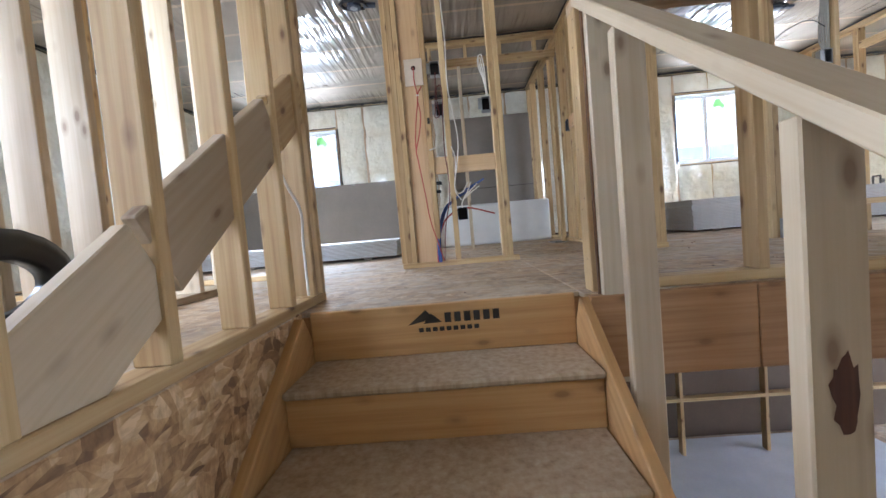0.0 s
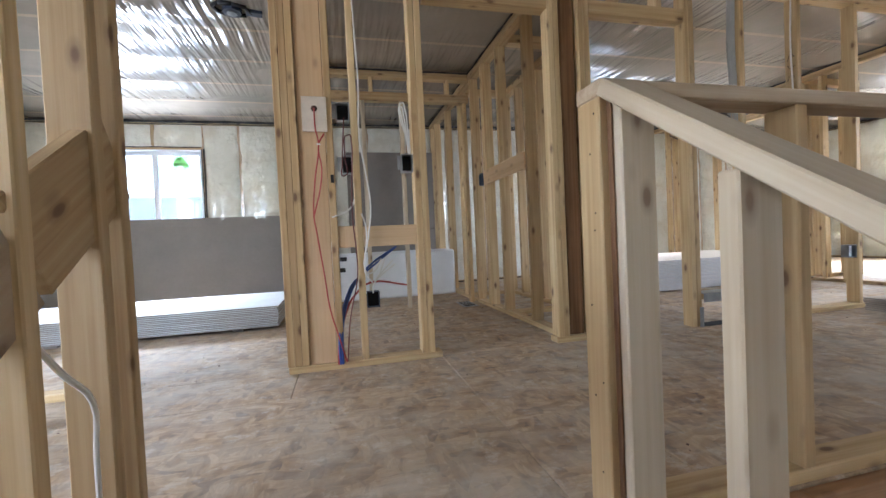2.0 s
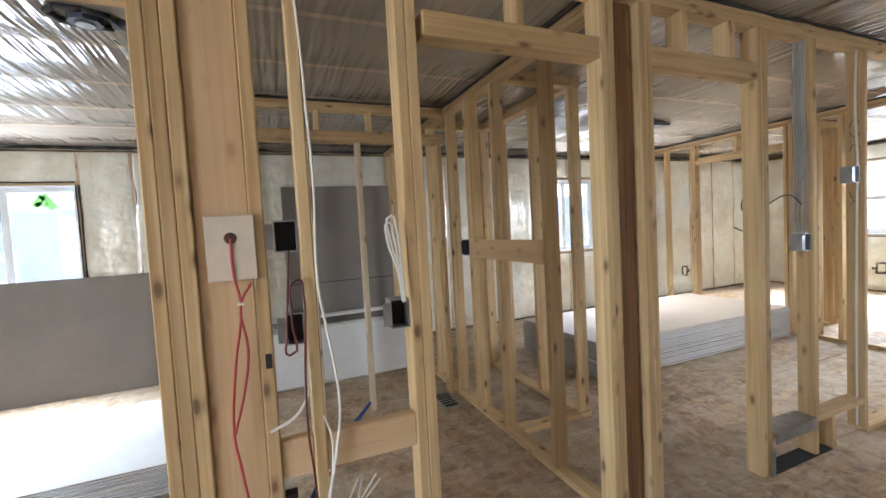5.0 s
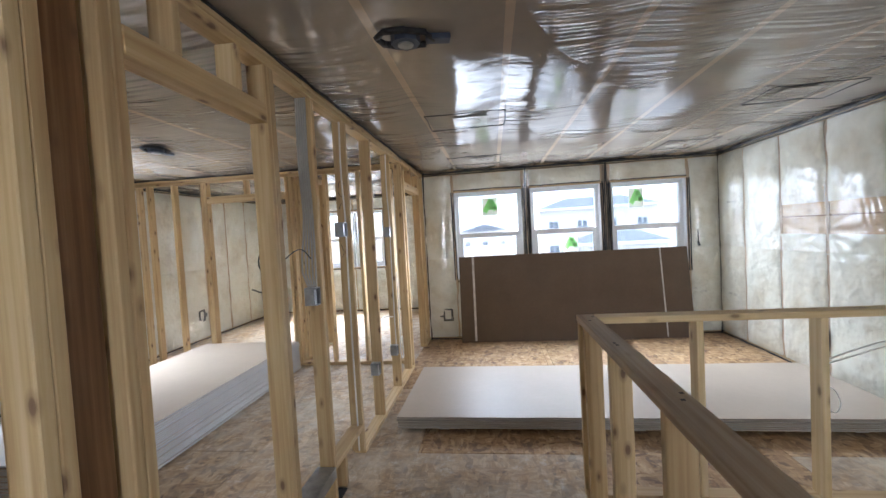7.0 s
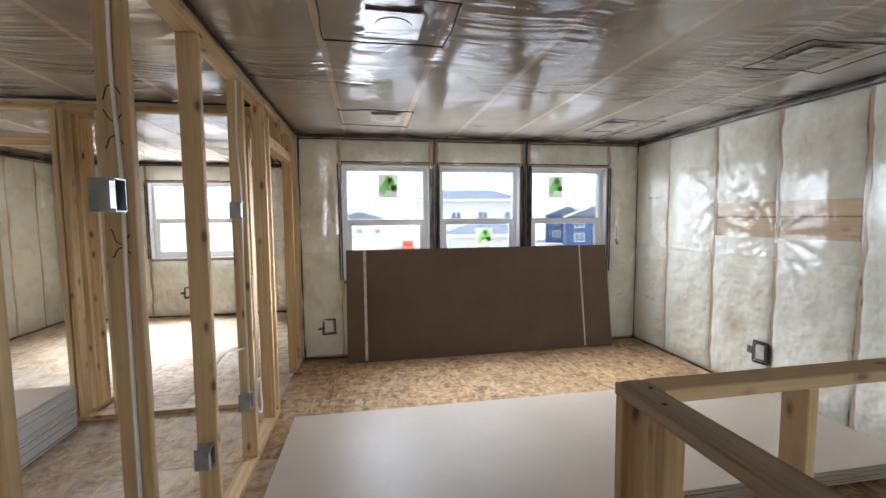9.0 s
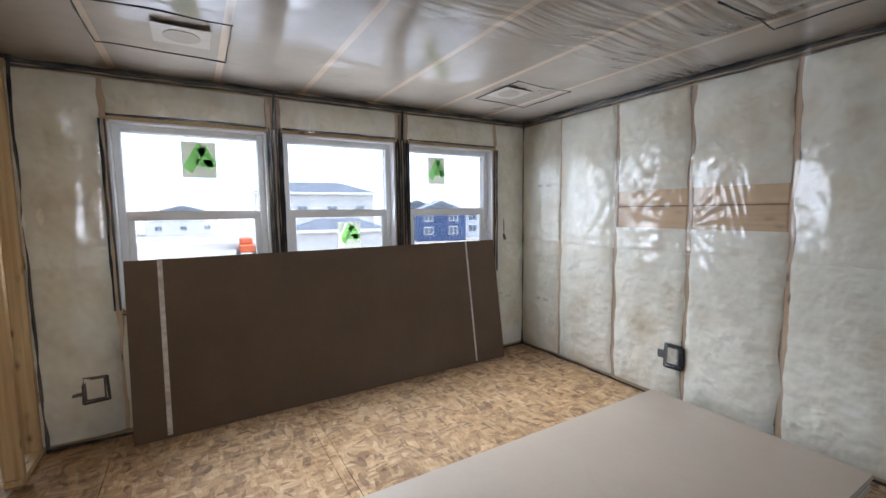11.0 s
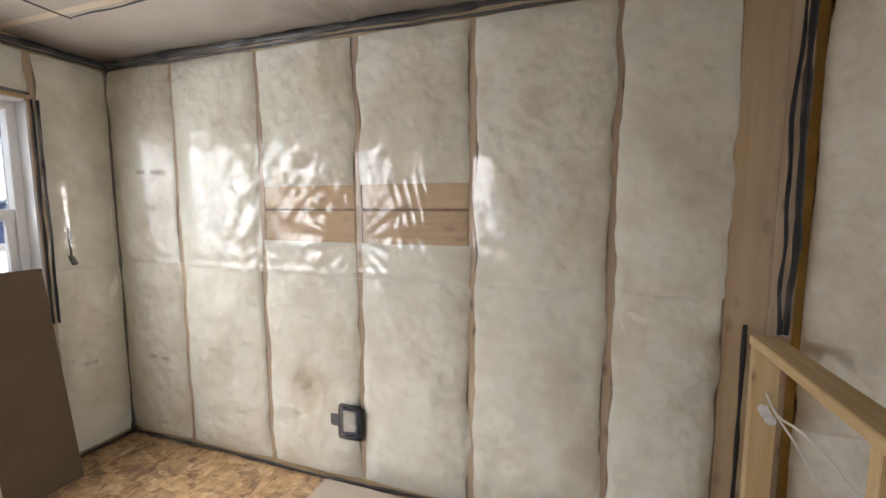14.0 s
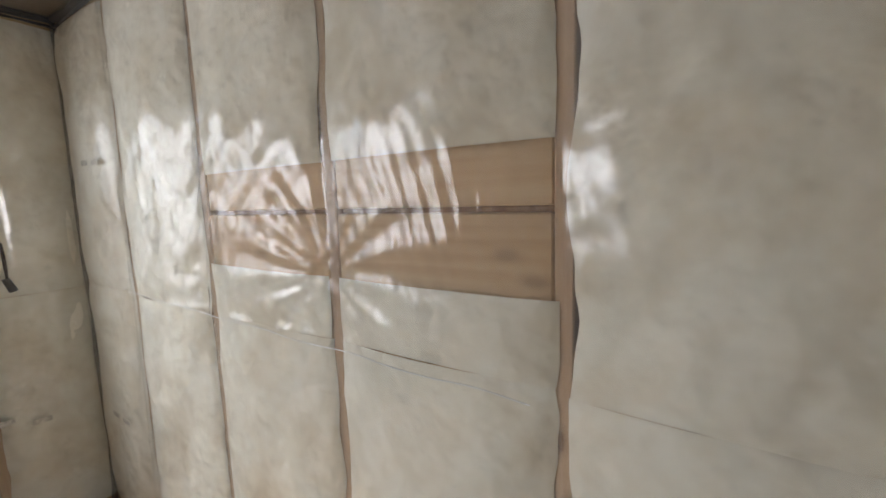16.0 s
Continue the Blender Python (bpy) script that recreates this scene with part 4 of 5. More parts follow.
for z0, z1 in ((0, S), (TOPZ - 2 * S, TOPZ - 0.001)):
    N("plate", closet, 1.86, 1.949, 3.9, 5.3, z0, z1)
    N("plate", closet, 1.356, 1.858, 3.9, 3.989, z0, z1)
    N("plate", closet, 1.356, 1.858, 5.2, 5.289, z0, z1)
for x, y in ((1.86, 3.92), (1.86, 4.4), (1.86, 4.9), (1.86, 5.25)):
    N("stud", closet, x, x + 0.089, y, y + S, S, ZT)
for x in (1.5,):
    N("stud", closet, x, x + S, 5.2, 5.289, S, ZT)
bed = thing("wall_bedroom", "open stud wall with a door opening to the far room", "stud wall", kind="structure")
CX0, CX1 = 5.3, 5.389
N("bottom_plate", bed, CX0, CX1, WALL_Y1 + 0.02, 4.45, 0, S)
N("bottom_plate", bed, CX0, CX1, 5.5, NORTH - 0.03, 0, S)
for z in (TOPZ - 2 * S, TOPZ - S):
    N("top_plate", bed, CX0, CX1, WALL_Y1 + 0.02, NORTH - 0.03, z, z + S - 0.001)
for y in (3.1, 3.5, 3.92, 4.12, 4.36, 4.41, 5.5, 5.54, 5.95, 6.3, 6.45):
    N("stud", bed, CX0, CX1, y, y + S, S, ZT)
N("header", bed, CX0, CX1, 4.45, 5.5, 2.1, 2.185)
N("cripple_stud", bed, CX0, CX1, 4.95, 4.99, 2.186, ZT)
nook = thing("wall_nook", "framed closet corner in the far room", "stud wall", kind="structure")
N("bottom_plate", nook, CX1 + 0.002, 6.3, 4.36, 4.449, 0, S)
N("top_plate", nook, CX1 + 0.002, 6.3, 4.36, 4.449, TOPZ - 2 * S, TOPZ - 0.001)
for x in (5.45, 5.6, 6.05, 6.1, 6.26):
    N("stud", nook, x, x + S, 4.362, 4.447, S, ZT)

left = thing("wall_stair_left", "open stud wall with sloping backing boards beside the stairs", "stud wall", kind="structure")
LX0, LX1 = WELL_W - 0.089, WELL_W
N("bottom_plate", left, LX0, LX1, SOUTH, 1.74, 0, S)
for z in (TOPZ - 2 * S, TOPZ - S):
    N("top_plate", left, LX0, LX1, SOUTH, 1.74, z, z + S - 0.001)
lst = [-0.9, -0.2, 0.38, 0.72, 1.05, 1.36, 1.6, 1.7]
for y in lst:
    N("stud", left, LX0, LX1, y, y + S, S, ZT)
for y0, y1 in ((-0.9, 0.72), (0.74, 1.38), (1.4, 1.72)):
    sloped("sloping_block", left, (LX1 - 0.03, y0, 0.975 + 0.67 * (y0 - 1.79)), (LX1 - 0.03, y1, 0.975 + 0.67 * (y1 - 1.79)), 0.205, 0.036, PALE if y0 < 1.3 else WOOD)
behind = thing("wall_laundry", "pale open stud wall beyond the stair framing", "stud wall", kind="structure")
for y in (0.2, 0.6, 0.95, 1.12, 1.3, 1.52, 1.75, 2.1, 2.45):
    N("stud", behind, -1.6, -1.46, y, y + S, S, ZT, PALE)
for z0, z1 in ((0, S), (TOPZ - 2 * S, TOPZ - 0.001)):
    N("plate", behind, -1.6, -1.46, SOUTH, 2.5, z0, z1, PALE)

for k, (wl_, a, b) in enumerate(((hall, (-4.0, WALL_Y0 - 0.004, 0), (6.38, WALL_Y0 - 0.004, 0)), (hall, (-4.0, WALL_Y1 + 0.004, 0), (6.38, WALL_Y1 + 0.004, 0)), (bath, (AX0 - 0.004, 3.0, 0), (AX0 - 0.004, 6.75, 0)), (bath, (AX1 + 0.004, 3.0, 0), (AX1 + 0.004, 6.75, 0)), (tubwall, (-0.4, 4.776, 0), (1.25, 4.776, 0)), (bed, (CX0 - 0.004, 3.0, 0), (CX0 - 0.004, 6.75, 0)))):
    bead(wl_, (a[0], a[1], CEILING - 0.026), (b[0], b[1], CEILING - 0.026), 0.008, 400 + k, 0.007)

# ---- stairwell guard ----
guard = thing("stair_guard", "waist-high spruce guard framing around the stairwell", "guard rail", kind="structure")
GZ = 1.045
GY0, GY1, GX0, GX1 = 1.372, 1.461, 2.775, 2.864
N("bottom_plate", guard, 0.57, GX1, GY0, GY1, 0.001, S)
N("cap_plate", guard, 0.452, GX1, GY0 - 0.004, GY1 + 0.004, GZ - S, GZ, TREAD, "dusty cap plate with nail heads")
for x in (1.04, 1.64, 2.2, 2.68, 2.825):
    N("stud", guard, x, x + S, GY0 + 0.001, GY1, S, GZ - S)
N("bottom_plate", guard, GX0, GX1, SOUTH + 0.03, GY0 - 0.002, 0.001, S)
N("cap_plate", guard, GX0 - 0.004, GX1 + 0.004, SOUTH + 0.03, GY0 - 0.006, GZ - S, GZ, FRESH)
for y in (-1.09, -0.38, 0.21, 0.82):
    N("stud", guard, GX0, GX1, y, y + S, S, GZ - S, FRESH)
RX0, RX1 = 0.445, 0.534
N("newel_stud", guard, 0.452, 0.489, 1.374, 1.459, 0.002, GZ - S, None)
# dark strip paints the shade in the gap between the newel posts
N("newel_edge", guard, 0.47, 0.477, 1.357, 1.372, -0.3, GZ - S, WANE_GAP, "dark strip painted as the shaded gap between the posts")
N("newel_stud", guard, 0.478, 0.567, 1.334, 1.371, -0.32, GZ - S, PALE)
for x in (0.55, 0.62, 1.05, 1.09, 1.65, 1.7, 2.22, 2.25, 2.7, 2.8):
    part("nail", add_box(bmesh.new(), x - 0.006, x + 0.006, GY0 + 0.03 + 0.02 * math.sin(x * 40), GY0 + 0.042 + 0.02 * math.sin(x * 40), GZ - 0.002, GZ + 0.0015), INK, guard, "dark nail head")
for z in (0.12, 0.3, 0.34, 0.52, 0.7, 0.74, 0.88, 0.97):
    part("nail", add_box(bmesh.new(), 0.4505, 0.4525, 1.41 + 0.02 * math.sin(z * 50), 1.4135 + 0.02 * math.sin(z * 50), z, z + 0.0035), INK, guard, "dark nail head")
SLOPE = 0.67
sloped("sloping_rail", guard, ((RX0 + RX1) / 2, 1.36, GZ - 0.023), ((RX0 + RX1) / 2, -0.55, GZ - 0.023 - 1.91 * SLOPE), S, 0.095, PALE)
for y in (1.035, 0.445, -0.15):
    zt = GZ - 0.05 - (1.35 - y) * SLOPE
    N("rail_stud", guard, RX0 + 0.002, RX1 - 0.002, y, y + S, zt - 1.35, zt, PALE)
bm = bmesh.new()
ring = [bm.verts.new((0.492 + 0.019 * math.cos(a) * (1 + 0.5 * noise.noise((math.cos(a) * 2, math.sin(a) * 2, 1))), 0.4435, 0.008 + 0.055 * math.sin(a) * (1 + 0.4 * noise.noise((math.cos(a) * 3, math.sin(a) * 3, 5))))) for a in [k * math.pi / 12 for k in range(24)]]
bm.faces.new(ring)
part("bark_knot", bm, BARK, guard, "dark reddish bark scar")

# ---- loose boards ----
def board_stack(name, label, x0, x1, y0, y1, z0, count, t, turn=0.0, top=BOARD, group="", edge=None):
    cx, cy = (x0 + x1) / 2, (y0 + y1) / 2
    st = tagged(new(name), label, "drywall stack", group)
    st.matrix_basis = pose(cx, cy, 0, 0, 0, turn)
    w, d = (x1 - x0) / 2, (y1 - y0) / 2
    rng = random.Random(len(name) + int(x0 * 10))
    for k in range(count):
        dx, dy = rng.uniform(-0.008, 0.008), rng.uniform(-0.008, 0.008)
        bm = add_box(bmesh.new(), -w + dx, w + dx, -d + dy, d + dy, z0 + k * t + 0.0012, z0 + (k + 1) * t - 0.0012, 0.0025, 1)
        bm.normal_update()
        for f in bm.faces:
            if f.normal.z > 0.9:
                f.material_index = 0
        part("drywall_sheet", bm, [top, edge or BOARD_EDGE], st)
    for px in (-0.8, 0.0, 0.8):
        bm = add_box(bmesh.new(), -w + 0.05 if d > w else w * px - 0.04, w - 0.05 if d > w else w * px + 0.04, d * px - 0.04 if d > w else -d + 0.05, d * px + 0.04 if d > w else d - 0.05, z0 - 0.029, z0)
        part("spacer", bm, BOARD_EDGE, st)
    return st


board_stack("drywall_stack", "low stack of drywall sheets lying on the strand board floor", 3.55, 4.77, -0.95, 2.74, 0.03, 7, 0.0135, -0.8)
board_stack("drywall_stack", "thick pack of drywall sheets on the bedroom floor", 2.45, 5.15, 4.32, 5.54, 0.02, 21, 0.0155, 0.0, BOARD, "", PACK)
board_stack("drywall_stack", "stack of white drywall sheets below the leaning board", -3.95, -0.68, 4.25, 5.4, 0.03, 12, 0.0142, 0.0, BOARD_GREY)


def leaning(name, label, a, b, top_d, foot_d, h, t, material, side, strips=()):
    """A full sheet standing on its long edge, leaning back; a, b along the wall."""
    ob = thing(name, label, "drywall sheet")
    rng = math.atan2(foot_d - top_d, h)
    L = math.hypot(foot_d - top_d, h)
    bm = add_box(bmesh.new(), -(b - a) / 2, (b - a) / 2, 0, t, 0, L, 0.002)
    sh = part("sheet", bm, material, ob)
    for s, w in strips:
        bm = add_box(bmesh.new(), s - w / 2, s + w / 2, -0.003, -0.0005, 0.02, L - 0.002)
        part("edge_tape", bm, TAPE, sh, "torn white tape strip")
    turn = {"E": -90, "N": 0}[side]
    lean_m = pose(0, 0, 0, -math.degrees(rng))
    foot = {"E": (EAST - foot_d, (a + b) / 2, 0.002), "N": ((a + b) / 2, NORTH - foot_d, 0.002)}[side]
    ob.matrix_basis = pose(*foot, 0, 0, turn) @ lean_m
    return ob


leaning("leaning_board", "brown drywall sheet leaning on its long edge under the windows", -0.68, 2.42, 0.04, 0.23, 1.2, 0.013, BACK, "E", ((-1.35, 0.03), (1.2, 0.018)))
leaning("leaning_board", "grey-brown drywall sheet leaning under the sliding window", -3.95, -0.68, 0.06, 0.32, 1.13, 0.013, GREYBACK, "N")
panel = thing("washroom_panel", "grey wall panel standing behind the tub", "wall panel")
box("sheet", (0.0, 1.262, NORTH - 0.16, NORTH - 0.14, 0.3, 2.0), GREYBACK, panel)
box("joint", (0.0, 1.262, NORTH - 0.163, NORTH - 0.1605, 0.86, 0.868), DARK, panel)
box("prop", (0.0, 1.262, NORTH - 0.16, NORTH - 0.14, 0.002, 0.298), GREYBACK, panel)
tub = thing("bathtub", "white bathtub apron below the grey panel", "bathtub")
bm = add_box(bmesh.new(), -0.33, 1.26, 5.6, 5.66, 0.002, 0.56, 0.02)
part("apron", bm, WHITE, tub)
bm = bmesh.new()
for e in ((-0.33, 1.26, 5.662, 5.72), (-0.33, 1.26, 6.23, 6.285), (-0.33, -0.25, 5.722, 6.228), (1.19, 1.26, 5.722, 6.228)):
    add_box(bm, *e, 0.52, 0.56, 0.01)
add_box(bm, -0.25, 1.19, 5.72, 6.23, 0.12, 0.14)
part("rim", bm, WHITE, tub)
pipe = thing("drain_pipe", "black plastic drain pipe bend between the studs", "pipe")
tube("pipe_bend", [(-1.4, 0.3, 0.33), (-1.4, 0.92, 0.34), (-1.4, 1.17, 0.32), (-1.4, 1.24, 0.22), (-1.4, 1.17, 0.12), (-1.4, 0.97, 0.08), (-1.4, 0.5, 0.07)], 0.055, ABS, pipe)
tube("pipe_collar", [(-1.4, 0.84, 0.337), (-1.4, 0.92, 0.339)], 0.064, ABS, pipe)

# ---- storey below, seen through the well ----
low = thing("wall_below", "plain brown far wall and cream panels enclosing the storey below", "wall", kind="structure")
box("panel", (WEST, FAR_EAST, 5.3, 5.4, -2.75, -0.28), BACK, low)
box("panel", (WEST - 0.1, WEST, SOUTH, 5.4, -2.75, -0.28), BATT, low)
# unseen east and south panels added to keep sky light out down here
box("panel", (FAR_EAST, FAR_EAST + 0.1, SOUTH, 5.4, -2.75, -0.28), BATT, low)
box("panel", (2.72, FAR_EAST, SOUTH - 0.1, SOUTH, -2.75, -0.28), BATT, low)
box("panel", (WEST, -0.9, SOUTH - 0.1, SOUTH, -2.75, -0.28), BATT, low)
lumber("rail", low, 1.5, 6.0, 4.6, 4.69, -1.95, -1.91)
for x in (2.35, 3.3, 4.2):
    lumber("stud", low, x, x + S, 4.6, 4.689, -2.74, -0.28)
board_stack("drywall_stack", "white drywall sheets lying on the floor below", 1.5, 4.6, 1.9, 4.95, -2.72, 10, 0.014, 0.0, BOARD_GREY)

# ---- outside ----
ground = part("ground", add_box(bmesh.new(), -900, 900, -900, 900, -3.4, -3.3), GROUND)
tagged(ground, "bare pale building ground reaching to the horizon", "ground", kind="structure")
road = part("road", add_box(bmesh.new(), 16, 23, -200, 200, -3.29, -3.27), ROAD)
tagged(road, "pale street beyond the lots", "road", kind="structure")


def house(label, x, y, w, d, h, wall, roof_h, turn=0.0, rows=2, cols=3, hip=False):
    """A house whose window side faces -x. w runs along y."""
    ob = thing("house", label, "house")
    ob.matrix_basis = pose(x, y, -3.3, 0, 0, turn)
    body = part("wall", add_box(bmesh.new(), 0, d, -w / 2, w / 2, 0, h), wall, ob)
    bm = bmesh.new()
    o = 0.4
    q = [bm.verts.new(p) for p in ((-o, -w / 2 - o, h), (-o, w / 2 + o, h), (d + o, w / 2 + o, h), (d + o, -w / 2 - o, h), (d / 2 if hip else -o, -w / 4 if hip else 0, h + roof_h), (d / 2 if hip else d + o, w / 4 if hip else 0, h + roof_h))]
    for f in ((0, 1, 5, 4), (2, 3, 4, 5), (0, 4, 3), (1, 2, 5), (0, 3, 2, 1)) if hip else ((0, 1, 4), (3, 5, 2), (0, 4, 5, 3), (1, 2, 5, 4), (0, 3, 2, 1)):
        bm.faces.new([q[i] for i in f])
    part("roof", bm, ROOF, ob)
    bm = bmesh.new()
    if hip:
        add_box(bm, -o - 0.06, -o - 0.01, -w / 2 - o, w / 2 + o, h - 0.3, h)
    for s in () if hip else (-1, 1):
        a, b = Vector((-o - 0.03, s * (w / 2 + o), h)), Vector((-o - 0.03, 0, h + roof_h))
        v = [bm.verts.new(p) for p in (a, b, b - Vector((0, 0, 0.3)), a - Vector((0, 0, 0.25)))]
        bm.faces.new(v)
    part("fascia", bm, TRIMW, ob)
    for r in range(rows):
        for c in range(cols):
            yy = -w / 2 + w * (c + 0.5) / cols
            zz = 1.0 + r * (h - 0.6) / rows
            fr = part("window", add_box(bmesh.new(), -0.06, -0.005, yy - 0.75, yy + 0.75, zz, zz + 1.3), TRIMW, ob)
            for k in (-1, 1):
                part("pane", add_box(bmesh.new(), -0.075, -0.062, yy + k * 0.35 - 0.3, yy + k * 0.35 + 0.3, zz + 0.12, zz + 1.18), PANE, fr)
    return ob


house("navy two-storey house with white trim and a gable roof", 60, -32, 8, 9, 4.9, NAVY, 1.8, -24, 2, 2)
house("white house beside the navy one", 63, -43, 9, 9, 4.6, TRIMW, 0.8, -30, 2, 2)
house("navy house with a pale gable, partly built", 74, -35, 8, 9, 5.2, NAVY, 1.9, -24, 2, 2)
house("pale stucco house with a shallow hipped roof", 62, -13, 16, 10, 7.6, BEIGE, 1.7, -8, 2, 4, True)
house("low pale garage with a grey hipped roof", 46, -11.5, 9, 7, 3.0, BEIGE, 1.1, -8, 0, 1, True)
house("long beige row building across the open ground", 104, -60, 20, 10, 5.2, BEIGE, 1.2, -20, 1, 6)
house("pale house far across the lots", 112, 4, 14, 10, 5.0, BEIGE, 2.0, 0, 2, 3)
house("grey-shingled neighbour row close by", -16, 16, 9, 30, 2.9, BEIGE, 2.9, 0, 0, 2)
car = thing("truck", "orange compact loader parked on the ground", "loader", at=(55, -3.0, -3.3))
part("body", add_box(bmesh.new(), -1.2, 1.2, -0.8, 0.8, 0.4, 1.3, 0.12), ORANGE, car)
part("cab", add_box(bmesh.new(), -0.5, 0.6, -0.65, 0.65, 1.31, 2.0, 0.1), ORANGE, car)
for x in (-0.75, 0.75):
    for y in (-0.85, 0.85):
        bm = bmesh.new()
        bmesh.ops.create_cone(bm, cap_ends=True, segments=16, radius1=0.4, radius2=0.4, depth=0.25, matrix=pose(x, y, 0.4, 90))
        part("wheel", bm, ABS, car)

# ---- wiring, boxes and small fittings ----


def junction_box(label, x, y, z, w=0.06, h=0.1, d=0.07, mat=None, face="S", group="wiring boxes on the studs"):
    """A device box whose open face looks along face."""
    ob = thing("junction_box", label, "electrical box", group)
    m = {"S": 0, "W": -90, "N": 180, "E": 90}[face]
    ob.matrix_basis = pose(x, y, z, 0, 0, m)
    bm = bmesh.new()
    t = 0.004
    add_box(bm, -w / 2, w / 2, d - t, d, -h / 2, h / 2)
    for e in ((-w / 2, -w / 2 + t, -h / 2, h / 2), (w / 2 - t, w / 2, -h / 2, h / 2), (-w / 2 + t, w / 2 - t, -h / 2, -h / 2 + t), (-w / 2 + t, w / 2 - t, h / 2 - t, h / 2)):
        add_box(bm, e[0], e[1], 0, d - t, e[2], e[3])
    part("body", bm, mat or GALV, ob)
    # near-black slab paints the shade inside the open box
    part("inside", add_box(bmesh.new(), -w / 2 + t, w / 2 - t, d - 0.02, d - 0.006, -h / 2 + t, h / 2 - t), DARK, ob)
    part("bracket", add_box(bmesh.new(), -w / 2 - 0.025, -w / 2 - 0.001, 0.0, 0.004, -h / 2 + 0.01, h / 2 - 0.01), mat or GALV, ob)
    return ob


for x, z in ((2.657, 1.24), (3.17, 1.62), (3.77, 0.45), (4.43, 0.42), (4.43, 1.6)):
    junction_box("grey metal box nailed to a stud", x, WALL_Y0 + 0.012, z)
junction_box("metal switch box on the door stud", 0.264, WALL_Y0 + 0.01, 1.147, 0.065, 0.1)
junction_box("blue plastic box on the backing panel stud", 0.033, WALL_Y0 + 0.01, 0.372, 0.07, 0.09, 0.06, PLASTIC)
junction_box("dull metal box high on the partition", -0.085, WALL_Y0 + 0.02, 1.433, 0.07, 0.1, 0.06)
junction_box("small steel switch box on the partition", -0.075, WALL_Y0 + 0.02, 1.14, 0.055, 0.1, 0.06)
junction_box("switch box on the washroom stud wall", AX0 - 0.01, 4.47, 1.27, 0.06, 0.12, 0.06, PLASTIC, "W")


def outlet(label, side, plane, a, z):
    """An outlet box pushed through the film, ringed with black sealant."""
    P = side_map(side, plane)
    ob = thing("outlet_box", label, "outlet box", "outlet boxes in the outer walls")
    bm = bmesh.new()
    for e in ((-0.055, 0.055, 0.065, 0.075), (-0.055, 0.055, -0.075, -0.065), (-0.055, -0.045, -0.064, 0.064), (0.045, 0.055, -0.064, 0.064)):
        add_box(bm, *span(side, plane, a + e[0], a + e[1], -0.045, 0.03, z + e[2], z + e[3]))
    part("body", bm, PLASTIC, ob)
    bm = add_box(bmesh.new(), *span(side, plane, a - 0.044, a + 0.044, -0.02, -0.015, z - 0.064, z + 0.064))
    part("inside", bm, GALV, ob)
    bm = add_box(bmesh.new(), *span(side, plane, a + 0.06, a + 0.12, -0.04, -0.022, z - 0.035, z + 0.03))
    part("side_tab", bm, PLASTIC, ob)
    for (u0, v0), (u1, v1) in (((-0.07, -0.085), (0.065, -0.09)), ((0.065, -0.09), (0.06, 0.085)), ((0.06, 0.085), (-0.065, 0.08)), ((-0.065, 0.08), (-0.07, -0.085))):
        q = bead(ob, P(a + u0, -0.036, z + v0), P(a + u1, -0.036, z + v1), 0.011, int(a * 10) + int(z * 10), 0.006)
    tube("wire", [P(a - 0.03, -0.03, z - 0.03), P(a + 0.01, -0.05, z + 0.0), P(a + 0.025, -0.045, z + 0.03), P(a - 0.01, -0.03, z + 0.045)], 0.004, CABLE, ob)
    return ob


outlet("black outlet box sealed into the film", "S", SOUTH, 4.67, 0.375)
outlet("black outlet box sealed into the film beside the window", "E", EAST, 2.62, 0.37)
outlet("black outlet box in the far room", "E", FAR_EAST, 5.0, 0.4)
outlet("black outlet box on the far wall", "N", NORTH, 6.7, 0.42)

wires = thing("supply_lines", "red and blue water lines with white cables rising through the partition", "pipes")
yw = WALL_Y0 - 0.014


def run(name, pts, r, material, back=0.0):
    """A line along the partition's face through (x, z); back sets its end deeper."""
    k = len(pts) - 1
    return tube(name, [(x, yw + back * (i / k) ** 2, z) for i, (x, z) in enumerate(pts)], r, material, wires)


run("red_line", [(-0.236, 1.436), (-0.235, 1.33), (-0.222, 1.25), (-0.25, 1.05), (-0.266, 0.853), (-0.256, 0.765), (-0.227, 0.527), (-0.207, 0.342), (-0.167, 0.18), (-0.131, 0.04)], 0.0042, PEX_R)
run("red_line", [(-0.191, 1.3), (-0.222, 1.242), (-0.212, 1.108), (-0.226, 1.0), (-0.266, 0.853)], 0.0042, PEX_R)
run("line_tie", [(-0.231, 1.243), (-0.213, 1.243)], 0.006, CABLE)
run("dark_cable", [(-0.082, 1.39), (-0.093, 1.25), (-0.102, 1.13), (-0.098, 1.068), (-0.086, 1.19), (-0.06, 1.298), (-0.047, 1.25), (-0.05, 1.128), (-0.057, 1.016), (-0.061, 0.817), (-0.051, 0.664), (-0.051, 0.511), (-0.1, 0.289), (-0.128, 0.04)], 0.004, RED_DK)
run("white_cable", [(-0.03, 2.37), (-0.007, 2.03), (0.0, 1.787), (0.006, 1.605), (-0.002, 1.274), (0.02, 1.1), (0.04, 0.885), (0.018, 0.722), (-0.008, 0.534), (0.03, 0.47)], 0.0045, CABLE)
run("white_cable", [(-0.012, 0.86), (0.008, 0.787), (0.002, 0.65), (-0.01, 0.558), (0.02, 0.52), (0.09, 0.6)], 0.004, CABLE, 0.05)
run("white_cable", [(-0.17, 0.845), (-0.1, 0.87), (-0.066, 0.899), (-0.04, 0.95)], 0.005, CABLE, 0.06)
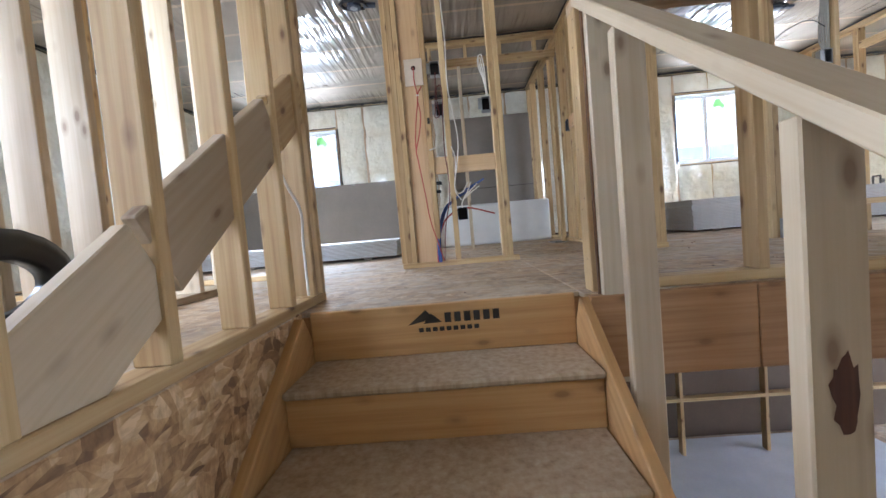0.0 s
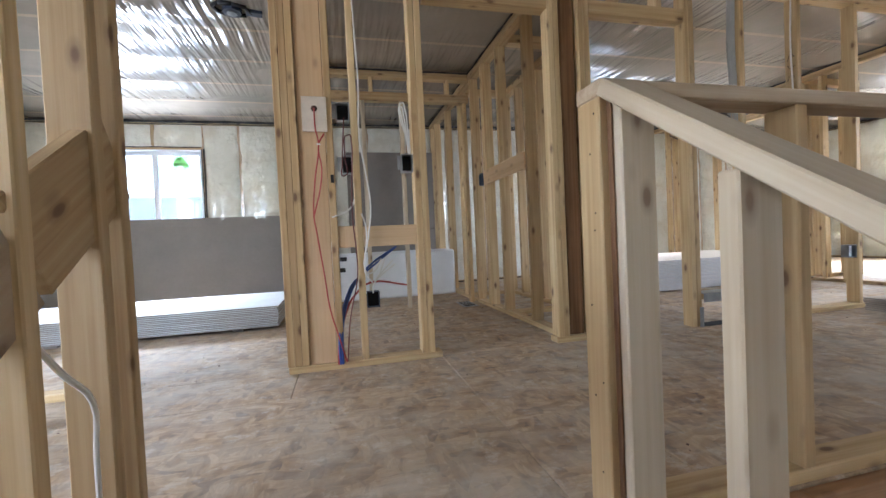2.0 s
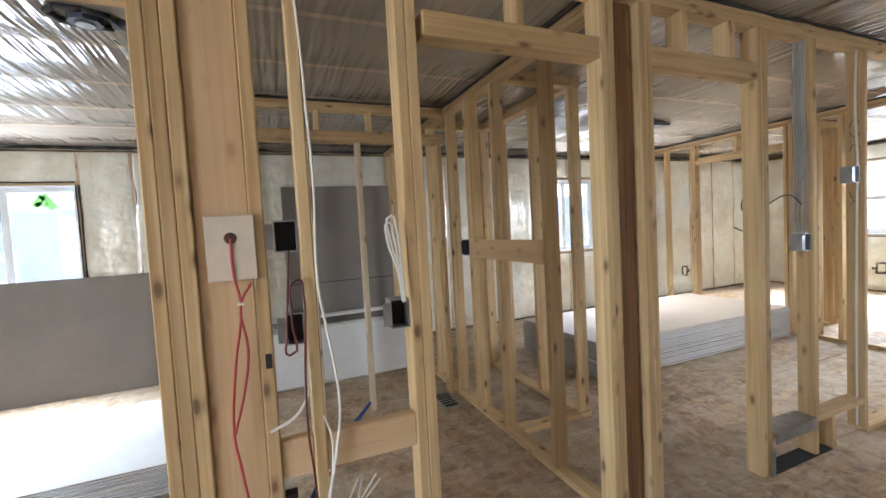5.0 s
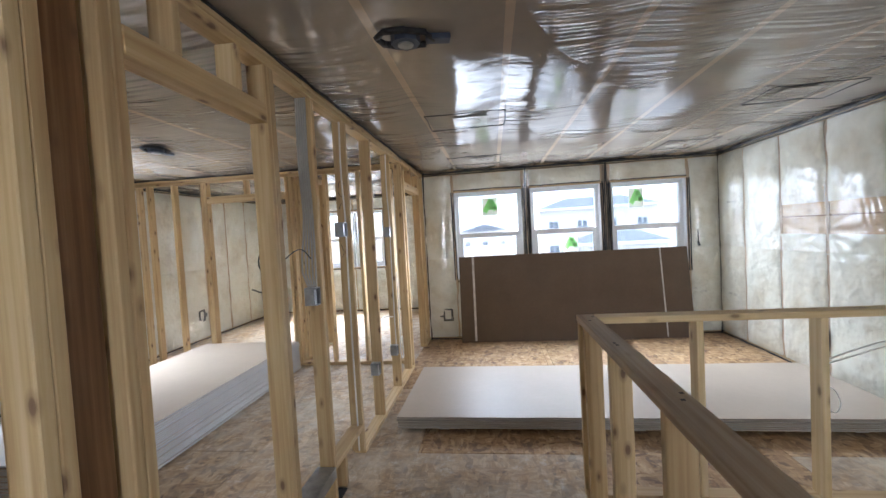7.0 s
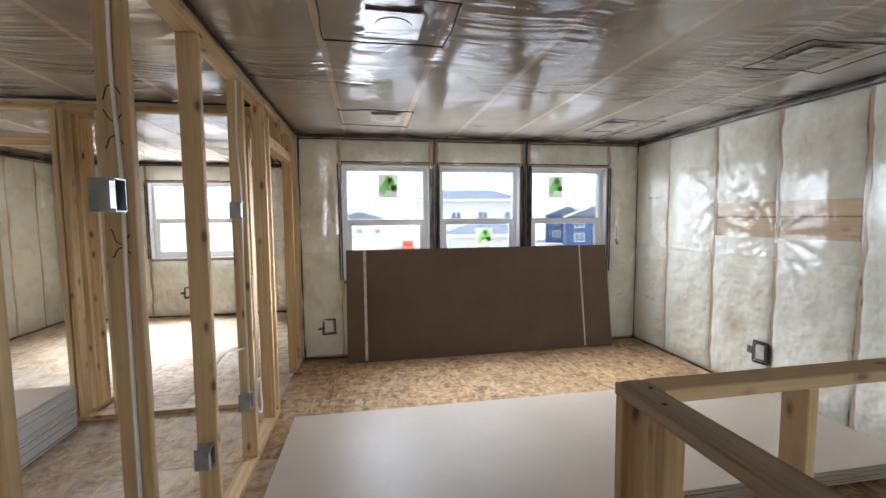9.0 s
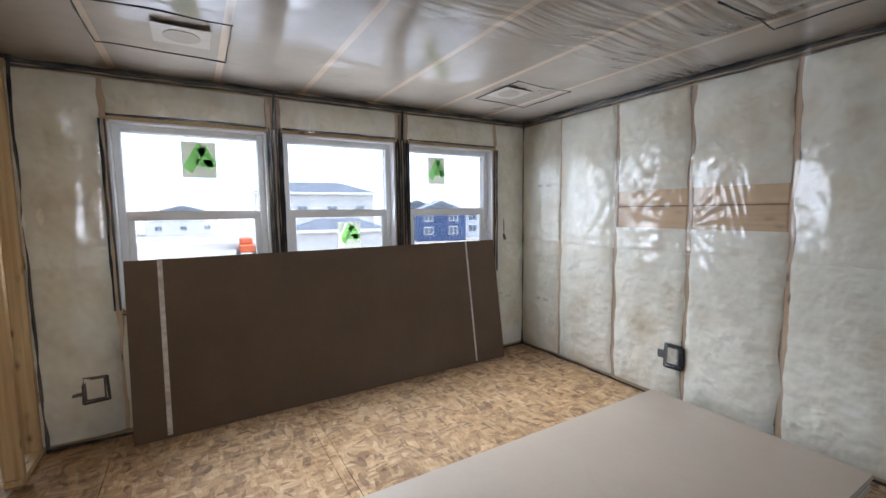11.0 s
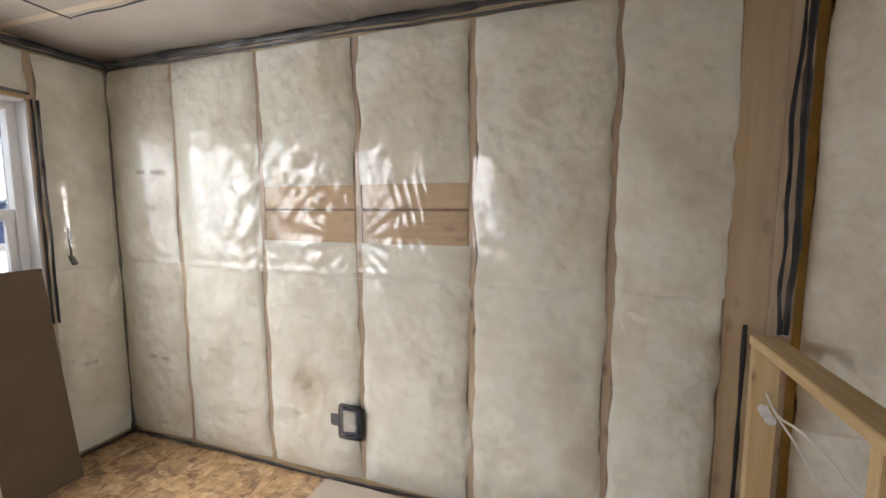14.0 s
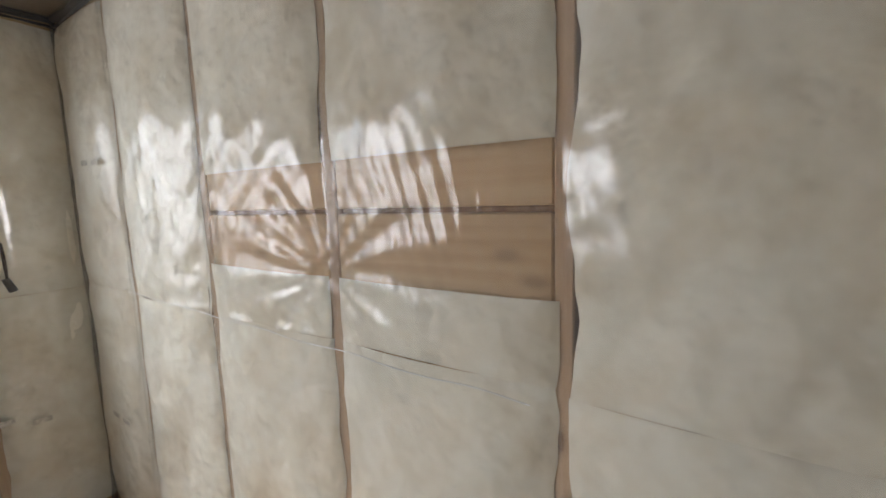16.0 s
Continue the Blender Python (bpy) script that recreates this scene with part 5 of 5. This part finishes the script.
for k, (ex, ez) in enumerate(((0.169, 0.564), (0.155, 0.585), (0.11, 0.6))):
    run("white_cable", [(0.03, 0.41), (0.035, 0.455), (0.077, 0.5 + 0.012 * k), (ex, ez)], 0.0042, CABLE, 0.07)
for k, dx in enumerate((0.0, 0.014)):
    run("blue_line", [(-0.167 + dx, 0.03), (-0.165 + dx, 0.18), (-0.148 + dx, 0.294), (-0.097 + dx, 0.426), (-0.059 + dx, 0.467), (0.04, 0.53 + 0.02 * k), (0.235, 0.66)], 0.007, PEX_B, 0.5)
run("red_line", [(-0.175, 0.03), (-0.167, 0.16), (-0.122, 0.302), (-0.07, 0.37), (0.05, 0.43), (0.324, 0.37)], 0.007, PEX_R, 0.7)
run("white_cable", [(0.274, 1.19), (0.268, 1.293), (0.24, 1.4), (0.246, 1.483), (0.26, 1.45), (0.272, 1.3), (0.278, 1.19)], 0.0042, CABLE)
run("white_cable", [(0.27, 1.19), (0.258, 1.3), (0.228, 1.41), (0.236, 1.46), (0.25, 1.42), (0.266, 1.25)], 0.0042, CABLE)
for cx, cz in ((-0.122, 0.609), (-0.132, 0.548)):
    part("pipe_clip", add_box(bmesh.new(), cx - 0.02, cx + 0.018, WALL_Y0 + 0.004, WALL_Y0 + 0.05, cz - 0.011, cz + 0.011, 0.003), DARK, wires, "black plastic clip")
part("pipe_clip", add_box(bmesh.new(), -0.168, -0.15, WALL_Y0 - 0.004, WALL_Y0 - 0.0005, 1.035, 1.08, 0.001), DARK, wires, "black plastic clip")
register = thing("floor_register", "dark duct opening in the washroom floor with a metal rim", "floor register")
part("rim", add_box(bmesh.new(), 1.04, 1.19, 4.52, 4.84, 0.001, 0.006), GALV, register)
# shade of the duct below the slats, as a near-black slab
part("opening", add_box(bmesh.new(), 1.06, 1.17, 4.55, 4.81, 0.0065, 0.009), DARK, register)
for k in range(5):
    part("slat", add_box(bmesh.new(), 1.06, 1.17, 4.59 + 0.045 * k, 4.6 + 0.045 * k, 0.0095, 0.012), GALV, register)
for k, (x, z0) in enumerate(((2.688, 1.29), (3.215, 0.05), (4.455, 0.46))):
    c = thing("stud_cable", "grey cables stapled along a stud", "cable", "cables on the studs")
    for j in range(5 if k == 0 else 1):
        tube("cable", [(x - 0.006, WALL_Y0 + 0.03 + 0.013 * j, ZT), (x - 0.01, WALL_Y0 + 0.035 + 0.013 * j, 2.0), (x - 0.012, WALL_Y0 + 0.025 + 0.013 * j, 1.7), (x - 0.01, WALL_Y0 + 0.03 + 0.013 * j, max(z0, 1.3)), (x - 0.012, WALL_Y0 + 0.03, z0)], 0.006, GREYINK if k == 0 else CABLE, c)
scrawl = thing("marker_scrawl", "black marker scrawl on a stud face", "marker writing")
for k, (z, lean) in enumerate(((1.93, 0.03), (1.87, -0.02), (1.78, 0.025), (1.5, -0.03), (1.44, 0.02))):
    tube("stroke", [(3.2185, WALL_Y0 + 0.02, z), (3.2185, WALL_Y0 + 0.045, z + lean), (3.2185, WALL_Y0 + 0.07, z - lean * 0.6)], 0.002, INK, scrawl)
coil = thing("cable_loop", "loose dark cable looping off a stud", "cable")
tube("cable", [(2.62, WALL_Y0 + 0.05, 1.5), (2.52, WALL_Y0 + 0.06, 1.56), (2.38, WALL_Y0 + 0.08, 1.52), (2.27, WALL_Y0 + 0.1, 1.46), (2.2, WALL_Y0 + 0.12, 1.5), (2.24, WALL_Y0 + 0.1, 1.58), (2.3, WALL_Y0 + 0.1, 1.5), (2.2, WALL_Y0 + 0.1, 1.38), (2.1, WALL_Y0 + 0.1, 1.4)], 0.0035, CABLE_DK, coil)
coil.location = (0.06, 0, -0.05)
coil2 = thing("cable_loop", "white cable coiled at a metal box", "cable")
tube("cable", [(4.47, WALL_Y0 - 0.01, 1.2), (4.44, WALL_Y0 - 0.02, 0.6), (4.41, WALL_Y0 - 0.02, 0.4), (4.46, WALL_Y0 - 0.03, 0.33), (4.52, WALL_Y0 - 0.02, 0.45), (4.45, WALL_Y0 - 0.03, 0.55), (4.4, WALL_Y0 - 0.02, 0.42)], 0.006, CABLE, coil2)
coil3 = thing("cable_loop", "white cable hanging across the studs", "cable")
tube("cable", [(4.45, WALL_Y0 + 0.05, 0.75), (4.2, WALL_Y0 + 0.1, 0.78), (3.95, WALL_Y0 + 0.1, 0.6), (3.85, WALL_Y0 + 0.06, 0.4), (3.8, WALL_Y0 + 0.02, 0.45)], 0.006, CABLE, coil3)
gw = thing("guard_wires", "white cable pairs sagging between guard studs", "cable")
tube("cable", [(2.82, -1.04, 0.83), (2.84, -0.906, 0.822), (2.85, -0.74, 0.807), (2.85, -0.527, 0.769), (2.83, -0.39, 0.795)], 0.0042, CABLE, gw)
tube("cable", [(2.82, -1.04, 0.835), (2.85, -0.857, 0.834), (2.86, -0.674, 0.87), (2.86, -0.496, 0.867), (2.83, -0.39, 0.81)], 0.0042, CABLE, gw)
for k in range(2):
    tube("cable", [(2.82, -0.335, 0.785 + 0.02 * k), (2.85, -0.175, 0.835 + 0.025 * k), (2.85, 0.01, 0.79 + 0.03 * k), (2.83, 0.205, 0.74 + 0.02 * k)], 0.0042, CABLE, gw)
tube("cable", [(2.85, 0.2, 0.7), (2.86, 0.165, 0.6), (2.86, 0.15, 0.48), (2.86, 0.12, 0.47), (2.86, 0.12, 0.58), (2.85, 0.2, 0.63)], 0.0042, CABLE, gw)
knot = thing("foam_plug", "white knot of sealing foam in the guard corner", "foam plug")
bm = bmesh.new()
for p in ((0, 0, 0), (0.012, 0.01, 0.02), (-0.01, 0.014, -0.018)):
    bmesh.ops.create_icosphere(bm, subdivisions=2, radius=0.019, matrix=Matrix.Translation(p))
part("foam", bm, WHITE, knot, "", True)
knot.location = (2.82, -1.03, 0.76)
stapled = thing("loose_cable", "short white cable hanging at the stair framing", "cable")
tube("cable", [(WELL_W - 0.02, 1.4, 0.56), (WELL_W - 0.01, 1.46, 0.48), (WELL_W, 1.53, 0.4), (WELL_W - 0.01, 1.55, 0.28), (WELL_W - 0.01, 1.55, 0.05)], 0.006, CABLE, stapled)


def ceiling_box(label, x, y, turn):
    ob = thing("ceiling_box", label, "electrical box", "boxes in the ceiling film")
    ob.matrix_basis = pose(x, y, CEILING - 0.03, 0, 0, turn)
    bm = bmesh.new()
    bmesh.ops.create_cone(bm, cap_ends=True, segments=8, radius1=0.065, radius2=0.065, depth=0.05)
    part("box", bm, PLASTIC, ob)
    bm = bmesh.new()
    bmesh.ops.create_cone(bm, cap_ends=True, segments=16, radius1=0.035, radius2=0.035, depth=0.006, matrix=Matrix.Translation((0, 0, -0.03)))
    part("opening", bm, GALV, ob)
    for k in range(8):
        a, b = k * math.pi / 4, (k + 1) * math.pi / 4
        bead(ob, (0.1 * math.cos(a) * 1.3, 0.085 * math.sin(a), 0.0), (0.1 * math.cos(b) * 1.3, 0.085 * math.sin(b), 0.0), 0.014, k + 5, 0.014)
    part("tab", add_box(bmesh.new(), 0.09, 0.2, -0.03, 0.03, -0.015, 0.01, 0.004), PLASTIC, ob)
    return ob


ceiling_box("black ceiling box sealed with tar over the hall", 2.27, 2.26, -80)
ceiling_box("black ceiling box over the open room", -0.81, 3.84, 10)
ceiling_box("black ceiling box over the bedroom", 3.77, 4.82, 5)


TAPED = ceiling_mat("taped_film", (0.42, 0.38, 0.33))


def light_patch(x0, x1, y0, y1, hole):
    ob = thing("light_housing_patch", "film patch outlined in black sealant over a recessed light housing", "ceiling patch", "patches over light housings")
    z = CEILING - 0.03
    c = [(x0, y0, z), (x1, y0, z), (x1, y1, z), (x0, y1, z)]
    for k in range(4):
        bead(ob, c[k], c[(k + 1) % 4], 0.004, 30 + k + int(x0 * 7), 0.012)
    hx, hy = hole
    part("tape_square", add_box(bmesh.new(), hx - 0.13, hx + 0.13, hy - 0.13, hy + 0.13, z + 0.0, z + 0.003), TAPED, ob, "pale tape square")
    bm = bmesh.new()
    bmesh.ops.create_cone(bm, cap_ends=True, segments=28, radius1=0.085, radius2=0.085, depth=0.003, matrix=Matrix.Translation((hx, hy, z - 0.002)))
    part("light_hole", bm, CEIL, ob)
    return ob


light_patch(5.28, 5.84, 1.78, 2.4, (5.55, 2.0))
light_patch(5.28, 5.8, -0.6, -0.05, (5.55, -0.2))
light_patch(3.55, 3.95, -0.64, -0.06, (3.76, -0.3))
light_patch(3.5, 3.95, 1.78, 2.38, (3.75, 2.05))
hookw = thing("wall_hook", "small black tar smear hanging by the window", "sealant smear")
bead(hookw, (EAST - 0.03, -0.83, 1.42), (EAST - 0.03, -0.835, 1.25), 0.006, 3, 0.006)
bead(hookw, (EAST - 0.032, -0.85, 1.2), (EAST - 0.03, -0.83, 1.26), 0.014, 9, 0.008)

# ---- floor litter: shavings and specks ----
rng = random.Random(8)
bm = bmesh.new()
for k in range(420):
    zone = rng.choice(((-0.4, 2.6, 1.5, 2.85), (-0.4, 1.2, 3.05, 5.5), (2.9, 6.1, -1.0, 2.8), (1.5, 5.2, 3.05, 4.25), (-3.5, -0.7, 1.8, 4.1), (0.6, 3.4, 1.55, 2.85)))
    x, y = rng.uniform(*zone[:2]), rng.uniform(*zone[2:])
    L, W, th = rng.uniform(0.006, 0.03), rng.uniform(0.003, 0.008), rng.uniform(0, math.pi)
    if k % 4 == 0:
        L, W = L * 0.4, W * 1.1
    mi = 1 if k % 4 == 0 else 0
    c, sn = math.cos(th), math.sin(th)
    lift = rng.uniform(0.001, 0.005)
    v = [bm.verts.new((x + c * u - sn * w, y + sn * u + c * w, 0.0012 + (lift if abs(u) > 0.4 * L and w > 0 else 0) + h)) for h in (0, 0.0015) for u, w in ((-L / 2, -W / 2), (L / 2, -W / 2), (L / 2, W / 2), (-L / 2, W / 2))]
    for q in ((3, 2, 1, 0), (4, 5, 6, 7), (0, 1, 5, 4), (1, 2, 6, 5), (2, 3, 7, 6), (3, 0, 4, 7)):
        bm.faces.new([v[t] for t in q]).material_index = mi
litter = part("floor_litter", bm, [PALE, BARK])
tagged(litter, "wood shavings and dark specks scattered on the subfloor", "wood shavings", kind="stuff")

# ---- floor panels, last ----
PANELS = {}
for x0, x1, y0, y1 in FLOORS:
    j = math.floor((y0 - SOUTH) / 1.22)
    while SOUTH + 1.22 * j < y1:
        shift = 1.22 if j % 2 else 0.0
        i = math.floor((x0 - WEST + shift) / 2.44)
        while WEST - shift + 2.44 * i < x1:
            a0, a1 = max(x0, WEST - shift + 2.44 * i) + 0.0015, min(x1, WEST - shift + 2.44 * (i + 1)) - 0.0015
            b0, b1 = max(y0, SOUTH + 1.22 * j) + 0.0015, min(y1, SOUTH + 1.22 * (j + 1)) - 0.0015
            if a1 - a0 > 0.02 and b1 - b0 > 0.02:
                mt = OSB_FLOOR if (a0 + a1) / 2 > 3.3 and (b0 + b1) / 2 < 3 else OSB_DUSTY
                part("floor_panel", add_box(bmesh.new(), a0, a1, b0, b1, -0.0185, 0.0, 0.002), mt, floor)
            i += 1
        j += 1
